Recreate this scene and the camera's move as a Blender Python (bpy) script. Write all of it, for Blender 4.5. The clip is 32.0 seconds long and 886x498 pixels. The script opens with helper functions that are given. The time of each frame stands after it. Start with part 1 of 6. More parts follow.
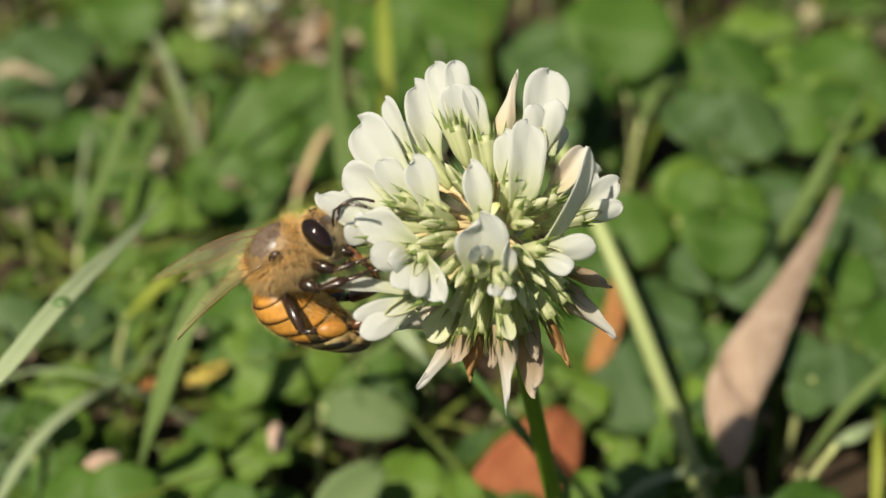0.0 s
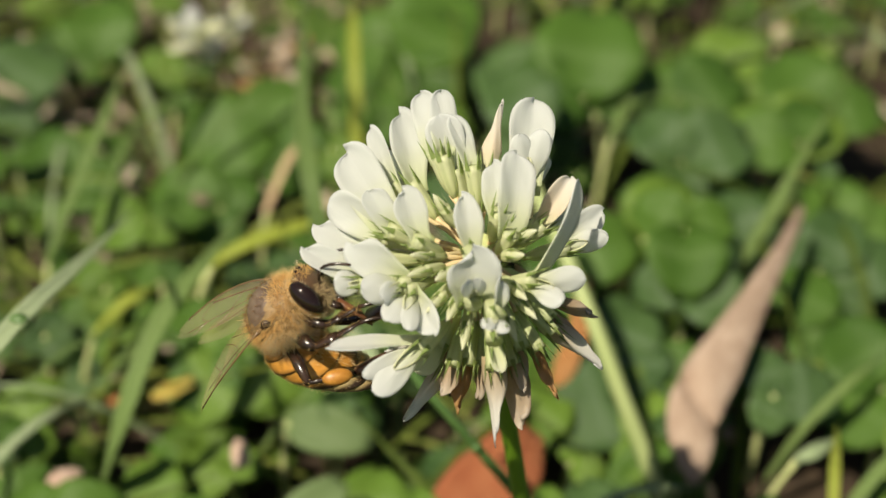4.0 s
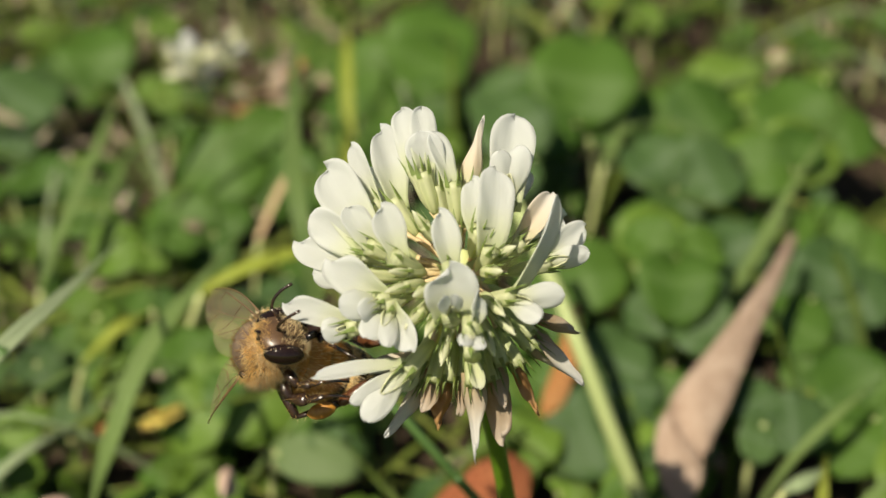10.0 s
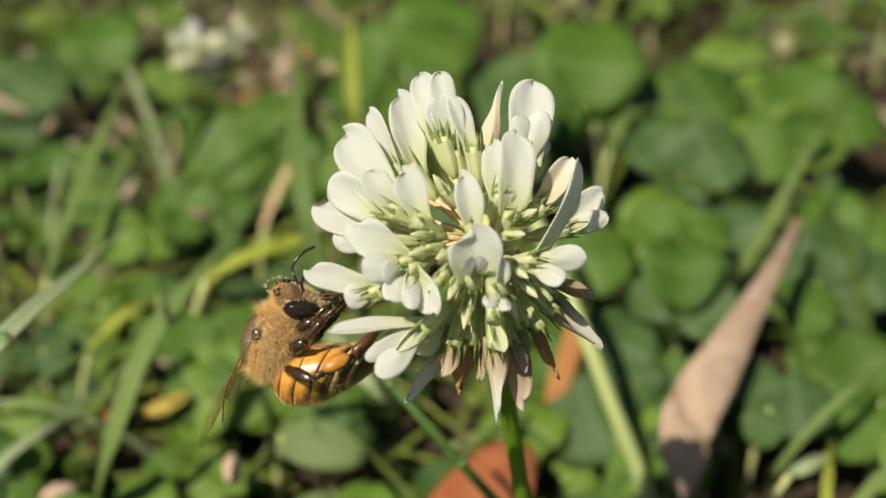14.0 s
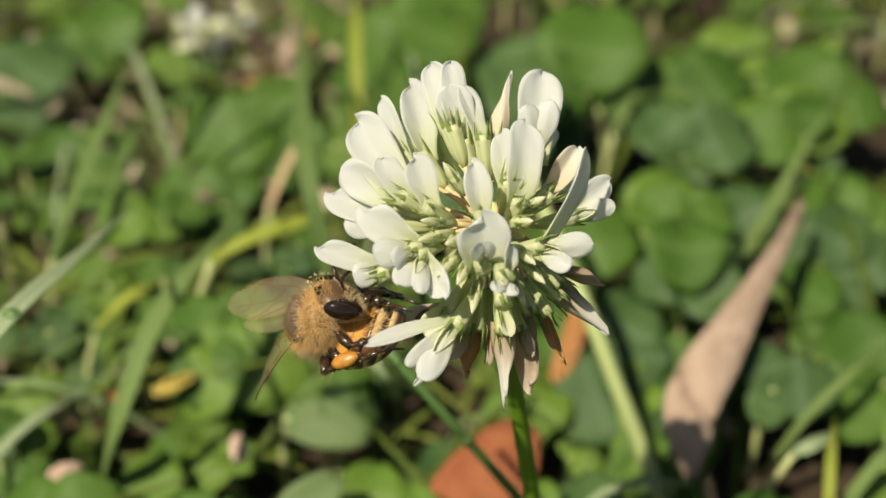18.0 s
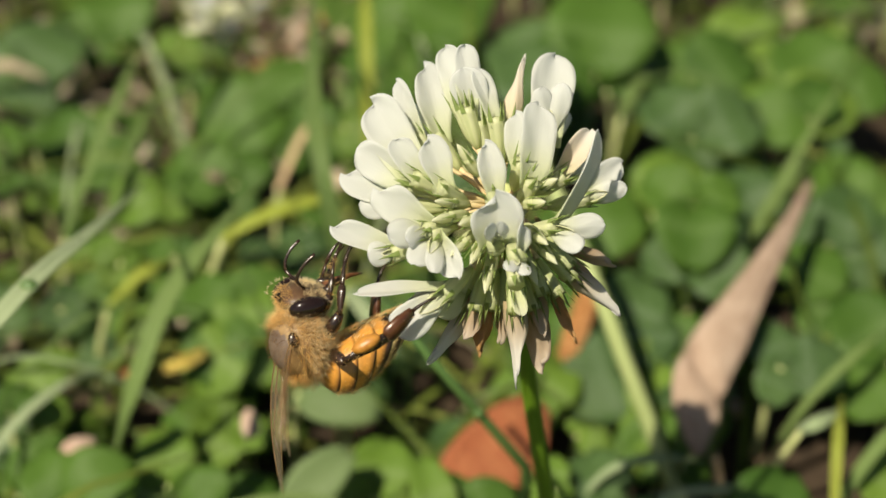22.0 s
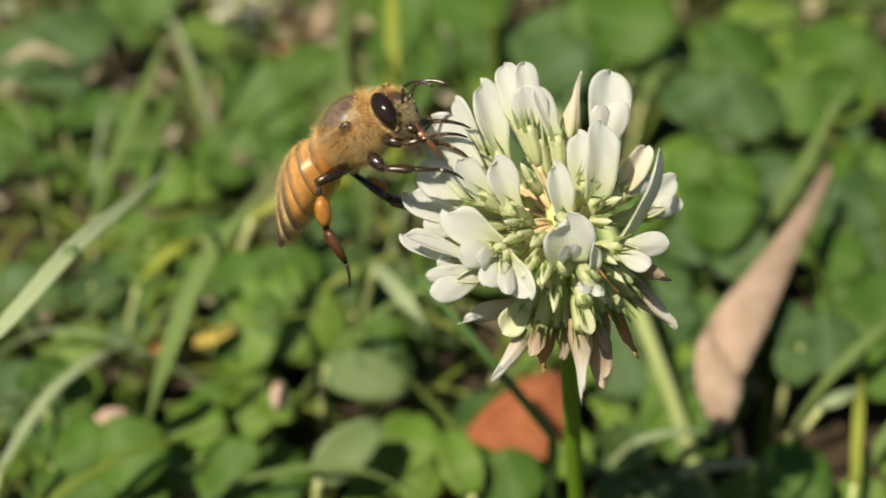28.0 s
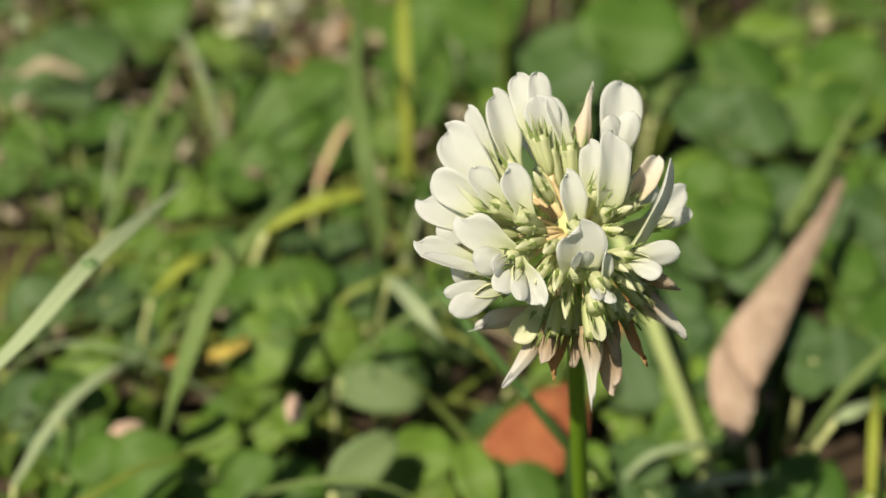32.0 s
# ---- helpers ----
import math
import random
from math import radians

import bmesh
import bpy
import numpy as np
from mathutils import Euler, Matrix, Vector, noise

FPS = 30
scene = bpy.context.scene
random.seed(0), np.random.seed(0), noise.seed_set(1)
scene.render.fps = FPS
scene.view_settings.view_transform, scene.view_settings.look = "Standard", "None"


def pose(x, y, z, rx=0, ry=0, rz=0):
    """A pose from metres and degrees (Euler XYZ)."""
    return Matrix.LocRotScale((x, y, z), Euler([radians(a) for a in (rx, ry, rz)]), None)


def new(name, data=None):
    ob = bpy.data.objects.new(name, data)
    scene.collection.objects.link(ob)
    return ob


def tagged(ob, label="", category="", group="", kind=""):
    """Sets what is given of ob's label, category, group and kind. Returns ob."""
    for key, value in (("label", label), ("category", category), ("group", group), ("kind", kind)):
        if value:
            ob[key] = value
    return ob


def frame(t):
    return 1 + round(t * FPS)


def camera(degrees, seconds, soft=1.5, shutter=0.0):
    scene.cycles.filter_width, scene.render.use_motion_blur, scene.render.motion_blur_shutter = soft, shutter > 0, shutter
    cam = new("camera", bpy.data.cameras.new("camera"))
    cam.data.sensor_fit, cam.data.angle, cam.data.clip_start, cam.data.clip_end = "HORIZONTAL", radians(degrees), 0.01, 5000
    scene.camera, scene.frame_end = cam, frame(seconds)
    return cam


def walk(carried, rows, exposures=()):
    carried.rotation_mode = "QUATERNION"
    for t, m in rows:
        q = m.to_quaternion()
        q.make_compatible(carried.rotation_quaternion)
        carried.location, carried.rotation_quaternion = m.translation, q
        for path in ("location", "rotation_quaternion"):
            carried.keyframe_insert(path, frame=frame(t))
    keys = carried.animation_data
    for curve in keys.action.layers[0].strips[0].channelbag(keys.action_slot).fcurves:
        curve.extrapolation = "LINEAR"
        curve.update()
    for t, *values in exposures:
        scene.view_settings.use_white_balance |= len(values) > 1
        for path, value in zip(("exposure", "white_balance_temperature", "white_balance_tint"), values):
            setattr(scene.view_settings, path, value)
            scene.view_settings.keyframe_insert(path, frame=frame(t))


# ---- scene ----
MM = 0.001

# ---- camera ----
cam = camera(36.0, 32.0, soft=1.5, shutter=0.5)
cam.data.dof.use_dof = True
cam.data.dof.focus_distance = 0.087
cam.data.dof.aperture_fstop = 27.0
walk(cam, [
    (0, pose(0.00000, 0.00000, 0.11600, 52.000, -0.000, 0.000)),
    (0.5, pose(0.00037, -0.00016, 0.11596, 52.093, -0.079, -0.019)),
    (1, pose(0.00074, -0.00036, 0.11593, 52.188, -0.064, -0.086)),
    (1.5, pose(0.00111, -0.00048, 0.11597, 52.277, -0.115, -0.133)),
    (2, pose(0.00149, -0.00058, 0.11610, 52.344, -0.169, -0.157)),
    (2.5, pose(0.00186, -0.00062, 0.11624, 52.418, -0.185, -0.208)),
    (3, pose(0.00223, -0.00064, 0.11648, 52.466, -0.285, -0.174)),
    (3.5, pose(0.00254, -0.00067, 0.11670, 52.535, -0.364, -0.211)),
    (5.5, pose(0.00373, -0.00038, 0.11723, 52.876, -0.345, -0.269)),
    (6, pose(0.00401, -0.00028, 0.11736, 52.963, -0.312, -0.257)),
    (6.5, pose(0.00423, -0.00012, 0.11740, 53.039, -0.246, -0.237)),
    (7, pose(0.00445, -0.00006, 0.11753, 53.146, -0.303, -0.177)),
    (7.5, pose(0.00466, 0.00006, 0.11757, 53.213, -0.257, -0.128)),
    (8, pose(0.00484, 0.00015, 0.11759, 53.289, -0.183, -0.070)),
    (8.5, pose(0.00502, 0.00021, 0.11763, 53.330, -0.155, -0.016)),
    (9, pose(0.00520, 0.00021, 0.11773, 53.350, -0.113, 0.111)),
    (9.5, pose(0.00537, 0.00019, 0.11782, 53.340, -0.016, 0.134)),
    (10, pose(0.00550, 0.00019, 0.11785, 53.315, -0.027, 0.229)),
    (10.5, pose(0.00563, 0.00026, 0.11780, 53.292, 0.076, 0.220)),
    (11, pose(0.00578, 0.00035, 0.11774, 53.248, 0.175, 0.258)),
    (11.5, pose(0.00593, 0.00033, 0.11772, 53.176, 0.217, 0.300)),
    (12, pose(0.00603, 0.00025, 0.11771, 53.127, 0.161, 0.397)),
    (12.5, pose(0.00606, 0.00017, 0.11766, 53.042, 0.297, 0.393)),
    (13, pose(0.00607, 0.00007, 0.11761, 52.991, 0.304, 0.390)),
    (13.5, pose(0.00611, 0.00001, 0.11753, 52.922, 0.393, 0.415)),
    (14, pose(0.00614, -0.00010, 0.11748, 52.894, 0.415, 0.417)),
    (14.5, pose(0.00616, -0.00033, 0.11751, 52.843, 0.367, 0.497)),
    (16.5, pose(0.00606, -0.00085, 0.11698, 52.717, 0.379, 0.576)),
    (17, pose(0.00599, -0.00097, 0.11683, 52.682, 0.460, 0.521)),
    (17.5, pose(0.00588, -0.00109, 0.11682, 52.616, 0.404, 0.530)),
    (18, pose(0.00573, -0.00119, 0.11683, 52.543, 0.417, 0.478)),
    (18.5, pose(0.00559, -0.00140, 0.11688, 52.473, 0.345, 0.498)),
    (19, pose(0.00550, -0.00154, 0.11680, 52.428, 0.315, 0.480)),
    (19.5, pose(0.00540, -0.00171, 0.11668, 52.390, 0.336, 0.495)),
    (20, pose(0.00532, -0.00193, 0.11655, 52.340, 0.393, 0.458)),
    (20.5, pose(0.00527, -0.00220, 0.11643, 52.349, 0.330, 0.556)),
    (21, pose(0.00525, -0.00257, 0.11637, 52.332, 0.374, 0.602)),
    (21.5, pose(0.00515, -0.00281, 0.11626, 52.306, 0.349, 0.671)),
    (22, pose(0.00498, -0.00305, 0.11618, 52.273, 0.360, 0.690)),
    (22.5, pose(0.00481, -0.00324, 0.11613, 52.210, 0.340, 0.748)),
    (23, pose(0.00465, -0.00351, 0.11611, 52.169, 0.343, 0.762)),
    (23.5, pose(0.00454, -0.00378, 0.11607, 52.128, 0.350, 0.835)),
    (24, pose(0.00438, -0.00392, 0.11586, 52.091, 0.477, 0.758)),
    (24.5, pose(0.00421, -0.00424, 0.11582, 52.078, 0.416, 0.852)),
    (25, pose(0.00401, -0.00449, 0.11566, 52.061, 0.419, 0.869)),
    (25.5, pose(0.00381, -0.00488, 0.11564, 52.042, 0.422, 0.894)),
    (27.5, pose(0.00303, -0.00643, 0.11550, 52.299, 0.348, 1.050)),
    (28, pose(0.00283, -0.00684, 0.11555, 52.422, 0.204, 1.150)),
    (28.5, pose(0.00261, -0.00704, 0.11547, 52.512, 0.161, 1.163)),
    (29, pose(0.00234, -0.00713, 0.11534, 52.613, 0.179, 1.156)),
    (29.5, pose(0.00212, -0.00721, 0.11521, 52.745, 0.168, 1.190)),
    (30, pose(0.00190, -0.00734, 0.11524, 52.869, 0.159, 1.221)),
    (30.5, pose(0.00173, -0.00747, 0.11534, 52.964, 0.084, 1.251)),
    (31, pose(0.00153, -0.00742, 0.11539, 53.000, 0.161, 1.189)),
    (31.5, pose(0.00143, -0.00733, 0.11547, 53.044, 0.187, 1.181)),
    (32, pose(0.00136, -0.00727, 0.11551, 53.095, 0.219, 1.174)),
], exposures=[(0, 0.39, 7500, 6), (32, 0.48, 7660, 6)])

# ---- world and sun ----
SUN_TO = Vector((-0.38, -0.36, 0.85)).normalized()
world = bpy.data.worlds.new("sky")
scene.world = world
world.use_nodes = True
sky = world.node_tree.nodes.new("ShaderNodeTexSky")
sky.sky_type, sky.sun_disc = "NISHITA", False
sky.sun_elevation = math.asin(SUN_TO.z)
sky.sun_rotation = math.atan2(SUN_TO.x, SUN_TO.y)
bg_node = world.node_tree.nodes["Background"]
bg_node.inputs["Strength"].default_value = 0.050
world.node_tree.links.new(sky.outputs[0], bg_node.inputs["Color"])
sun = new("sun", bpy.data.lights.new("sun", "SUN"))
sun.data.energy, sun.data.angle, sun.data.color = 5.0, radians(0.53), (1.0, 0.96, 0.88)
sun.rotation_mode = "QUATERNION"
sun.rotation_quaternion = SUN_TO.to_track_quat("Z", "Y")
sun.location = SUN_TO * 3


# ---- materials ----
def mat_base(name, rough=0.5, spec=0.5):
    m = bpy.data.materials.new(name)
    m.use_nodes = True
    nt = m.node_tree
    b = nt.nodes["Principled BSDF"]
    b.inputs["Roughness"].default_value = rough
    b.inputs["Specular IOR Level"].default_value = spec
    return m, nt, b


def ramp(nt, fac, stops):
    r = nt.nodes.new("ShaderNodeValToRGB")
    while len(r.color_ramp.elements) < len(stops):
        r.color_ramp.elements.new(0.5)
    for e, (p, c) in zip(r.color_ramp.elements, stops):
        e.position, e.color = p, (*c, 1)
    nt.links.new(fac, r.inputs[0])
    return r.outputs[0]


def noise_fac(nt, size, detail=3.0, stretch=(1, 1, 1), coord="Object"):
    """Noise whose blobs are about size metres across."""
    tc = nt.nodes.new("ShaderNodeTexCoord")
    mp = nt.nodes.new("ShaderNodeMapping")
    mp.inputs["Scale"].default_value = stretch
    n = nt.nodes.new("ShaderNodeTexNoise")
    n.inputs["Scale"].default_value, n.inputs["Detail"].default_value = 1 / size, detail
    nt.links.new(tc.outputs[coord], mp.inputs[0])
    nt.links.new(mp.outputs[0], n.inputs["Vector"])
    return n.outputs["Fac"]


def mix(nt, fac, a, b, mode="MIX"):
    m = nt.nodes.new("ShaderNodeMix")
    m.data_type, m.blend_type = "RGBA", mode
    if isinstance(fac, (int, float)):
        m.inputs[0].default_value = fac
    else:
        nt.links.new(fac, m.inputs[0])
    for sock, v in ((m.inputs[6], a), (m.inputs[7], b)):
        if isinstance(v, tuple):
            sock.default_value = (*v, 1)
        else:
            nt.links.new(v, sock)
    return m.outputs[2]


def bump(nt, b, fac, dist, strength=0.5):
    n = nt.nodes.new("ShaderNodeBump")
    n.inputs["Strength"].default_value, n.inputs["Distance"].default_value = strength, dist
    nt.links.new(fac, n.inputs["Height"])
    nt.links.new(n.outputs[0], b.inputs["Normal"])
    return n.outputs[0]


def thin(m, nt, b, colour, amount, normal=None):
    """Lets light through a thin sheet: a share of the surface scatters to the far side."""
    t = nt.nodes.new("ShaderNodeBsdfTranslucent")
    if isinstance(colour, tuple):
        t.inputs["Color"].default_value = (*colour, 1)
    else:
        nt.links.new(colour, t.inputs["Color"])
    s = nt.nodes.new("ShaderNodeMixShader")
    s.inputs[0].default_value = amount
    out = nt.nodes["Material Output"]
    nt.links.new(b.outputs[0], s.inputs[1])
    nt.links.new(t.outputs[0], s.inputs[2])
    nt.links.new(s.outputs[0], out.inputs["Surface"])


def uv_axis(nt, axis=0):
    tc = nt.nodes.new("ShaderNodeTexCoord")
    sp = nt.nodes.new("ShaderNodeSeparateXYZ")
    nt.links.new(tc.outputs["UV"], sp.inputs[0])
    return sp.outputs[axis]


def random_of(nt, island=False):
    if island:
        return nt.nodes.new("ShaderNodeNewGeometry").outputs["Random Per Island"]
    return nt.nodes.new("ShaderNodeObjectInfo").outputs["Random"]


def make_petal(name, stops, through_col, amount=0.5, vein=0.22):
    m, nt, b = mat_base(name, 0.55, 0.3)
    c = ramp(nt, uv_axis(nt), stops)
    n = noise_fac(nt, 0.0006, 3, (1, 1, 1))
    c = mix(nt, ramp(nt, n, [(0.35, (0, 0, 0)), (0.75, (0.12, 0.12, 0.12))]), c, (0.74, 0.74, 0.68))
    nt.links.new(c, b.inputs["Base Color"])
    wv = nt.nodes.new("ShaderNodeTexWave")
    wv.inputs["Scale"].default_value, wv.inputs["Distortion"].default_value = 3.4, 2.0
    wv.bands_direction = "Y"
    tc = nt.nodes.new("ShaderNodeTexCoord")
    nt.links.new(tc.outputs["UV"], wv.inputs["Vector"])
    bump(nt, b, wv.outputs["Fac"], 0.000012, vein)
    thin(m, nt, b, mix(nt, 0.5, c, through_col), amount)
    return m


WHITE_PETAL = make_petal("white_petal", [(0.0, (0.58, 0.64, 0.32)), (0.2, (0.72, 0.74, 0.56)), (0.45, (0.75, 0.76, 0.73)), (1.0, (0.765, 0.775, 0.785))], (0.80, 0.82, 0.79), 0.62)
CREAM_PETAL = make_petal("cream_petal", [(0.0, (0.54, 0.60, 0.26)), (0.4, (0.70, 0.72, 0.46)), (1.0, (0.75, 0.75, 0.60))], (0.76, 0.76, 0.48))
PINK_PETAL = make_petal("blush_petal", [(0.0, (0.55, 0.58, 0.32)), (0.3, (0.74, 0.64, 0.50)), (0.65, (0.77, 0.71, 0.63)), (1.0, (0.76, 0.75, 0.73))], (0.82, 0.74, 0.62))
FADED_PETAL = make_petal("faded_petal", [(0.0, (0.46, 0.34, 0.18)), (0.2, (0.56, 0.45, 0.32)), (0.45, (0.68, 0.65, 0.60)), (1.0, (0.73, 0.73, 0.74))], (0.78, 0.74, 0.68), 0.5)
TAN_PETAL = make_petal("tan_petal", [(0.0, (0.34, 0.22, 0.10)), (0.45, (0.45, 0.34, 0.23)), (1.0, (0.58, 0.50, 0.42))], (0.66, 0.46, 0.26), 0.5)
BROWN_PETAL = make_petal("brown_petal", [(0.0, (0.34, 0.18, 0.07)), (0.5, (0.46, 0.25, 0.09)), (1.0, (0.50, 0.29, 0.11))], (0.70, 0.36, 0.10), 0.5)


def make_calyx(name, low, high, tooth):
    m, nt, b = mat_base(name, 0.45, 0.4)
    u = uv_axis(nt)
    wv = nt.nodes.new("ShaderNodeTexWave")
    wv.inputs["Scale"].default_value, wv.inputs["Distortion"].default_value = 1.6, 0.6
    wv.bands_direction = "Y"
    tc = nt.nodes.new("ShaderNodeTexCoord")
    nt.links.new(tc.outputs["UV"], wv.inputs["Vector"])
    c = ramp(nt, u, [(0.0, low), (0.56, high), (0.72, tooth), (0.93, tooth), (1.0, (0.12, 0.05, 0.04))])
    c = mix(nt, ramp(nt, wv.outputs["Fac"], [(0.45, (0, 0, 0)), (0.95, (0.22, 0.22, 0.22))]), c, tooth)
    nt.links.new(c, b.inputs["Base Color"])
    bump(nt, b, wv.outputs["Fac"], 0.00005, 0.5)
    thin(m, nt, b, mix(nt, 0.5, c, (0.7, 0.78, 0.36)), 0.48)
    return m


CALYX = make_calyx("calyx_green", (0.62, 0.65, 0.34), (0.72, 0.73, 0.48), (0.25, 0.33, 0.11))
CALYX_DARK = make_calyx("calyx_old", (0.50, 0.57, 0.25), (0.62, 0.65, 0.37), (0.21, 0.26, 0.08))


def make_stalk(name, a, bcol, rough=0.4, size=0.004):
    m, nt, b = mat_base(name, rough, 0.4)
    c = mix(nt, noise_fac(nt, size, 3, (1, 1, 0.25)), a, bcol)
    nt.links.new(c, b.inputs["Base Color"])
    bump(nt, b, noise_fac(nt, 0.0004, 2, (1, 1, 0.1)), 0.00006, 0.6)
    thin(m, nt, b, c, 0.15)
    return m


PEDICEL = make_stalk("pedicel_pink", (0.62, 0.54, 0.28), (0.66, 0.45, 0.28), 0.45, 0.0012)
STEM = make_stalk("stem_green", (0.10, 0.19, 0.012), (0.14, 0.26, 0.022), 0.35)
STEM_PALE = make_stalk("stem_pale", (0.52, 0.57, 0.22), (0.60, 0.63, 0.32), 0.45)
SHOOT = make_stalk("shoot_pale", (0.34, 0.41, 0.16), (0.41, 0.47, 0.21), 0.45)
STEM_DARK = make_stalk("stem_dark", (0.06, 0.13, 0.035), (0.10, 0.18, 0.05), 0.4)
STALK_TAN = make_stalk("stalk_tan", (0.45, 0.30, 0.16), (0.55, 0.42, 0.26), 0.6)


def make_leaf(name, a, bcol, pale, island=False, rough=0.46, chevron=True):
    """Clover leaf: two greens by leaf, a pale crescent, veins to the edge."""
    m, nt, b = mat_base(name, rough, 0.20)
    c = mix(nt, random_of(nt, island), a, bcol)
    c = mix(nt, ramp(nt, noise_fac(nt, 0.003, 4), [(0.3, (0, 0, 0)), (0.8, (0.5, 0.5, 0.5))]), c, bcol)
    if chevron:
        u = uv_axis(nt)
        c = mix(nt, ramp(nt, u, [(0.28, (0, 0, 0)), (0.42, (0.30, 0.30, 0.30)), (0.55, (0, 0, 0))]), c, pale)
    wv = nt.nodes.new("ShaderNodeTexWave")
    wv.inputs["Scale"].default_value, wv.inputs["Distortion"].default_value = 6.0, 1.0
    wv.bands_direction = "DIAGONAL"
    tc = nt.nodes.new("ShaderNodeTexCoord")
    nt.links.new(tc.outputs["UV"], wv.inputs["Vector"])
    c = mix(nt, ramp(nt, wv.outputs["Fac"], [(0.7, (0, 0, 0)), (1.0, (0.25, 0.25, 0.25))]), c, pale)
    nt.links.new(c, b.inputs["Base Color"])
    bump(nt, b, wv.outputs["Fac"], 0.00012, 0.6)
    thin(m, nt, b, mix(nt, 0.6, c, (0.29, 0.50, 0.040)), 0.34)
    return m


LEAF = make_leaf("clover_leaf", (0.030, 0.080, 0.011), (0.078, 0.158, 0.023), (0.160, 0.248, 0.088))
LEAF_BLUE = make_leaf("clover_leaf_bluish", (0.036, 0.082, 0.022), (0.074, 0.136, 0.040), (0.176, 0.244, 0.151))
LEAF_BRIGHT = make_leaf("clover_leaf_bright", (0.092, 0.180, 0.022), (0.140, 0.232, 0.034), (0.240, 0.320, 0.136))
LEAF_PALE = make_leaf("leaf_pale", (0.120, 0.185, 0.070), (0.170, 0.235, 0.100), (0.270, 0.320, 0.180), chevron=False)
# Near-black to bright green by leaflet: deep shade and sun put into the colour.
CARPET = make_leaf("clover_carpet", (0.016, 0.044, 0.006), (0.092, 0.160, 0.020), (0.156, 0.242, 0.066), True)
BLADE = make_leaf("grass_blade", (0.136, 0.220, 0.063), (0.198, 0.282, 0.092), (0.299, 0.352, 0.194), chevron=False)
BLADE_YELLOW = make_leaf("grass_blade_yellow", (0.30, 0.36, 0.05), (0.38, 0.42, 0.08), (0.45, 0.46, 0.14), chevron=False)
BLADE_PALE = make_leaf("grass_blade_pale", (0.32, 0.42, 0.22), (0.42, 0.49, 0.30), (0.50, 0.54, 0.40), chevron=False)
GRASS = make_leaf("grass_stuff", (0.040, 0.082, 0.010), (0.175, 0.235, 0.042), (0.248, 0.304, 0.088), True, chevron=False)
GRASS_LIGHT = make_leaf("grass_light", (0.139, 0.213, 0.025), (0.336, 0.377, 0.090), (0.361, 0.394, 0.197), True, chevron=False)


def make_dry(name, a, bcol, dark, rough=0.7, stripe=0.5):
    m, nt, b = mat_base(name, rough, 0.25)
    c = mix(nt, ramp(nt, noise_fac(nt, 0.002, 4, (1, 1, 1)), [(0.3, (0, 0, 0)), (0.7, (1, 1, 1))]), a, bcol)
    wv = nt.nodes.new("ShaderNodeTexWave")
    wv.inputs["Scale"].default_value, wv.inputs["Distortion"].default_value, wv.inputs["Detail"].default_value = 5.0, 3.0, 3.0
    wv.bands_direction = "Y"
    tc = nt.nodes.new("ShaderNodeTexCoord")
    nt.links.new(tc.outputs["UV"], wv.inputs["Vector"])
    c = mix(nt, ramp(nt, wv.outputs["Fac"], [(0.5, (0, 0, 0)), (1.0, (stripe, stripe, stripe))]), c, dark)
    nt.links.new(c, b.inputs["Base Color"])
    bump(nt, b, wv.outputs["Fac"], 0.0002, 0.7)
    return m


LITTER = make_leaf("litter_mix", (0.16, 0.10, 0.06), (0.72, 0.60, 0.46), (0.74, 0.64, 0.52), True, 0.7, False)
DRY_LEAF = make_dry("dry_leaf", (0.33, 0.235, 0.175), (0.48, 0.365, 0.285), (0.20, 0.115, 0.075), 0.7, 0.75)
RED_LEAF = make_dry("red_dry_leaf", (0.30, 0.088, 0.036), (0.40, 0.145, 0.062), (0.10, 0.028, 0.014), 0.7, 0.8)
ORANGE_LEAF = make_dry("orange_dry_leaf", (0.42, 0.18, 0.06), (0.50, 0.25, 0.10), (0.25, 0.09, 0.03))
YELLOW_LEAF = make_dry("yellow_leaf", (0.55, 0.42, 0.08), (0.62, 0.50, 0.14), (0.50, 0.22, 0.05))
STRAW = make_dry("straw", (0.50, 0.40, 0.27), (0.60, 0.50, 0.38), (0.35, 0.24, 0.14))
PEBBLE = make_dry("pebble", (0.48, 0.33, 0.25), (0.58, 0.44, 0.36), (0.36, 0.22, 0.16))
SOIL = make_dry("soil", (0.030, 0.020, 0.012), (0.06, 0.04, 0.024), (0.018, 0.012, 0.008), 0.9)


def lawn_beyond(m):
    """Past the patch of plants, the ground takes the mottled green of the mown lawn."""
    nt = m.node_tree
    b = nt.nodes["Principled BSDF"]
    soil = b.inputs["Base Color"].links[0].from_socket
    tc = nt.nodes.new("ShaderNodeTexCoord")
    far = nt.nodes.new("ShaderNodeVectorMath")
    far.operation = "DISTANCE"
    far.inputs[1].default_value = (0, 0.2, 0)
    nt.links.new(tc.outputs["Object"], far.inputs[0])
    green = mix(nt, noise_fac(nt, 0.05, 5), (0.035, 0.080, 0.015), (0.11, 0.17, 0.04))
    nt.links.new(mix(nt, ramp(nt, far.outputs["Value"], [(0.22, (0, 0, 0)), (0.40, (1, 1, 1))]), soil, green), b.inputs["Base Color"])


lawn_beyond(SOIL)


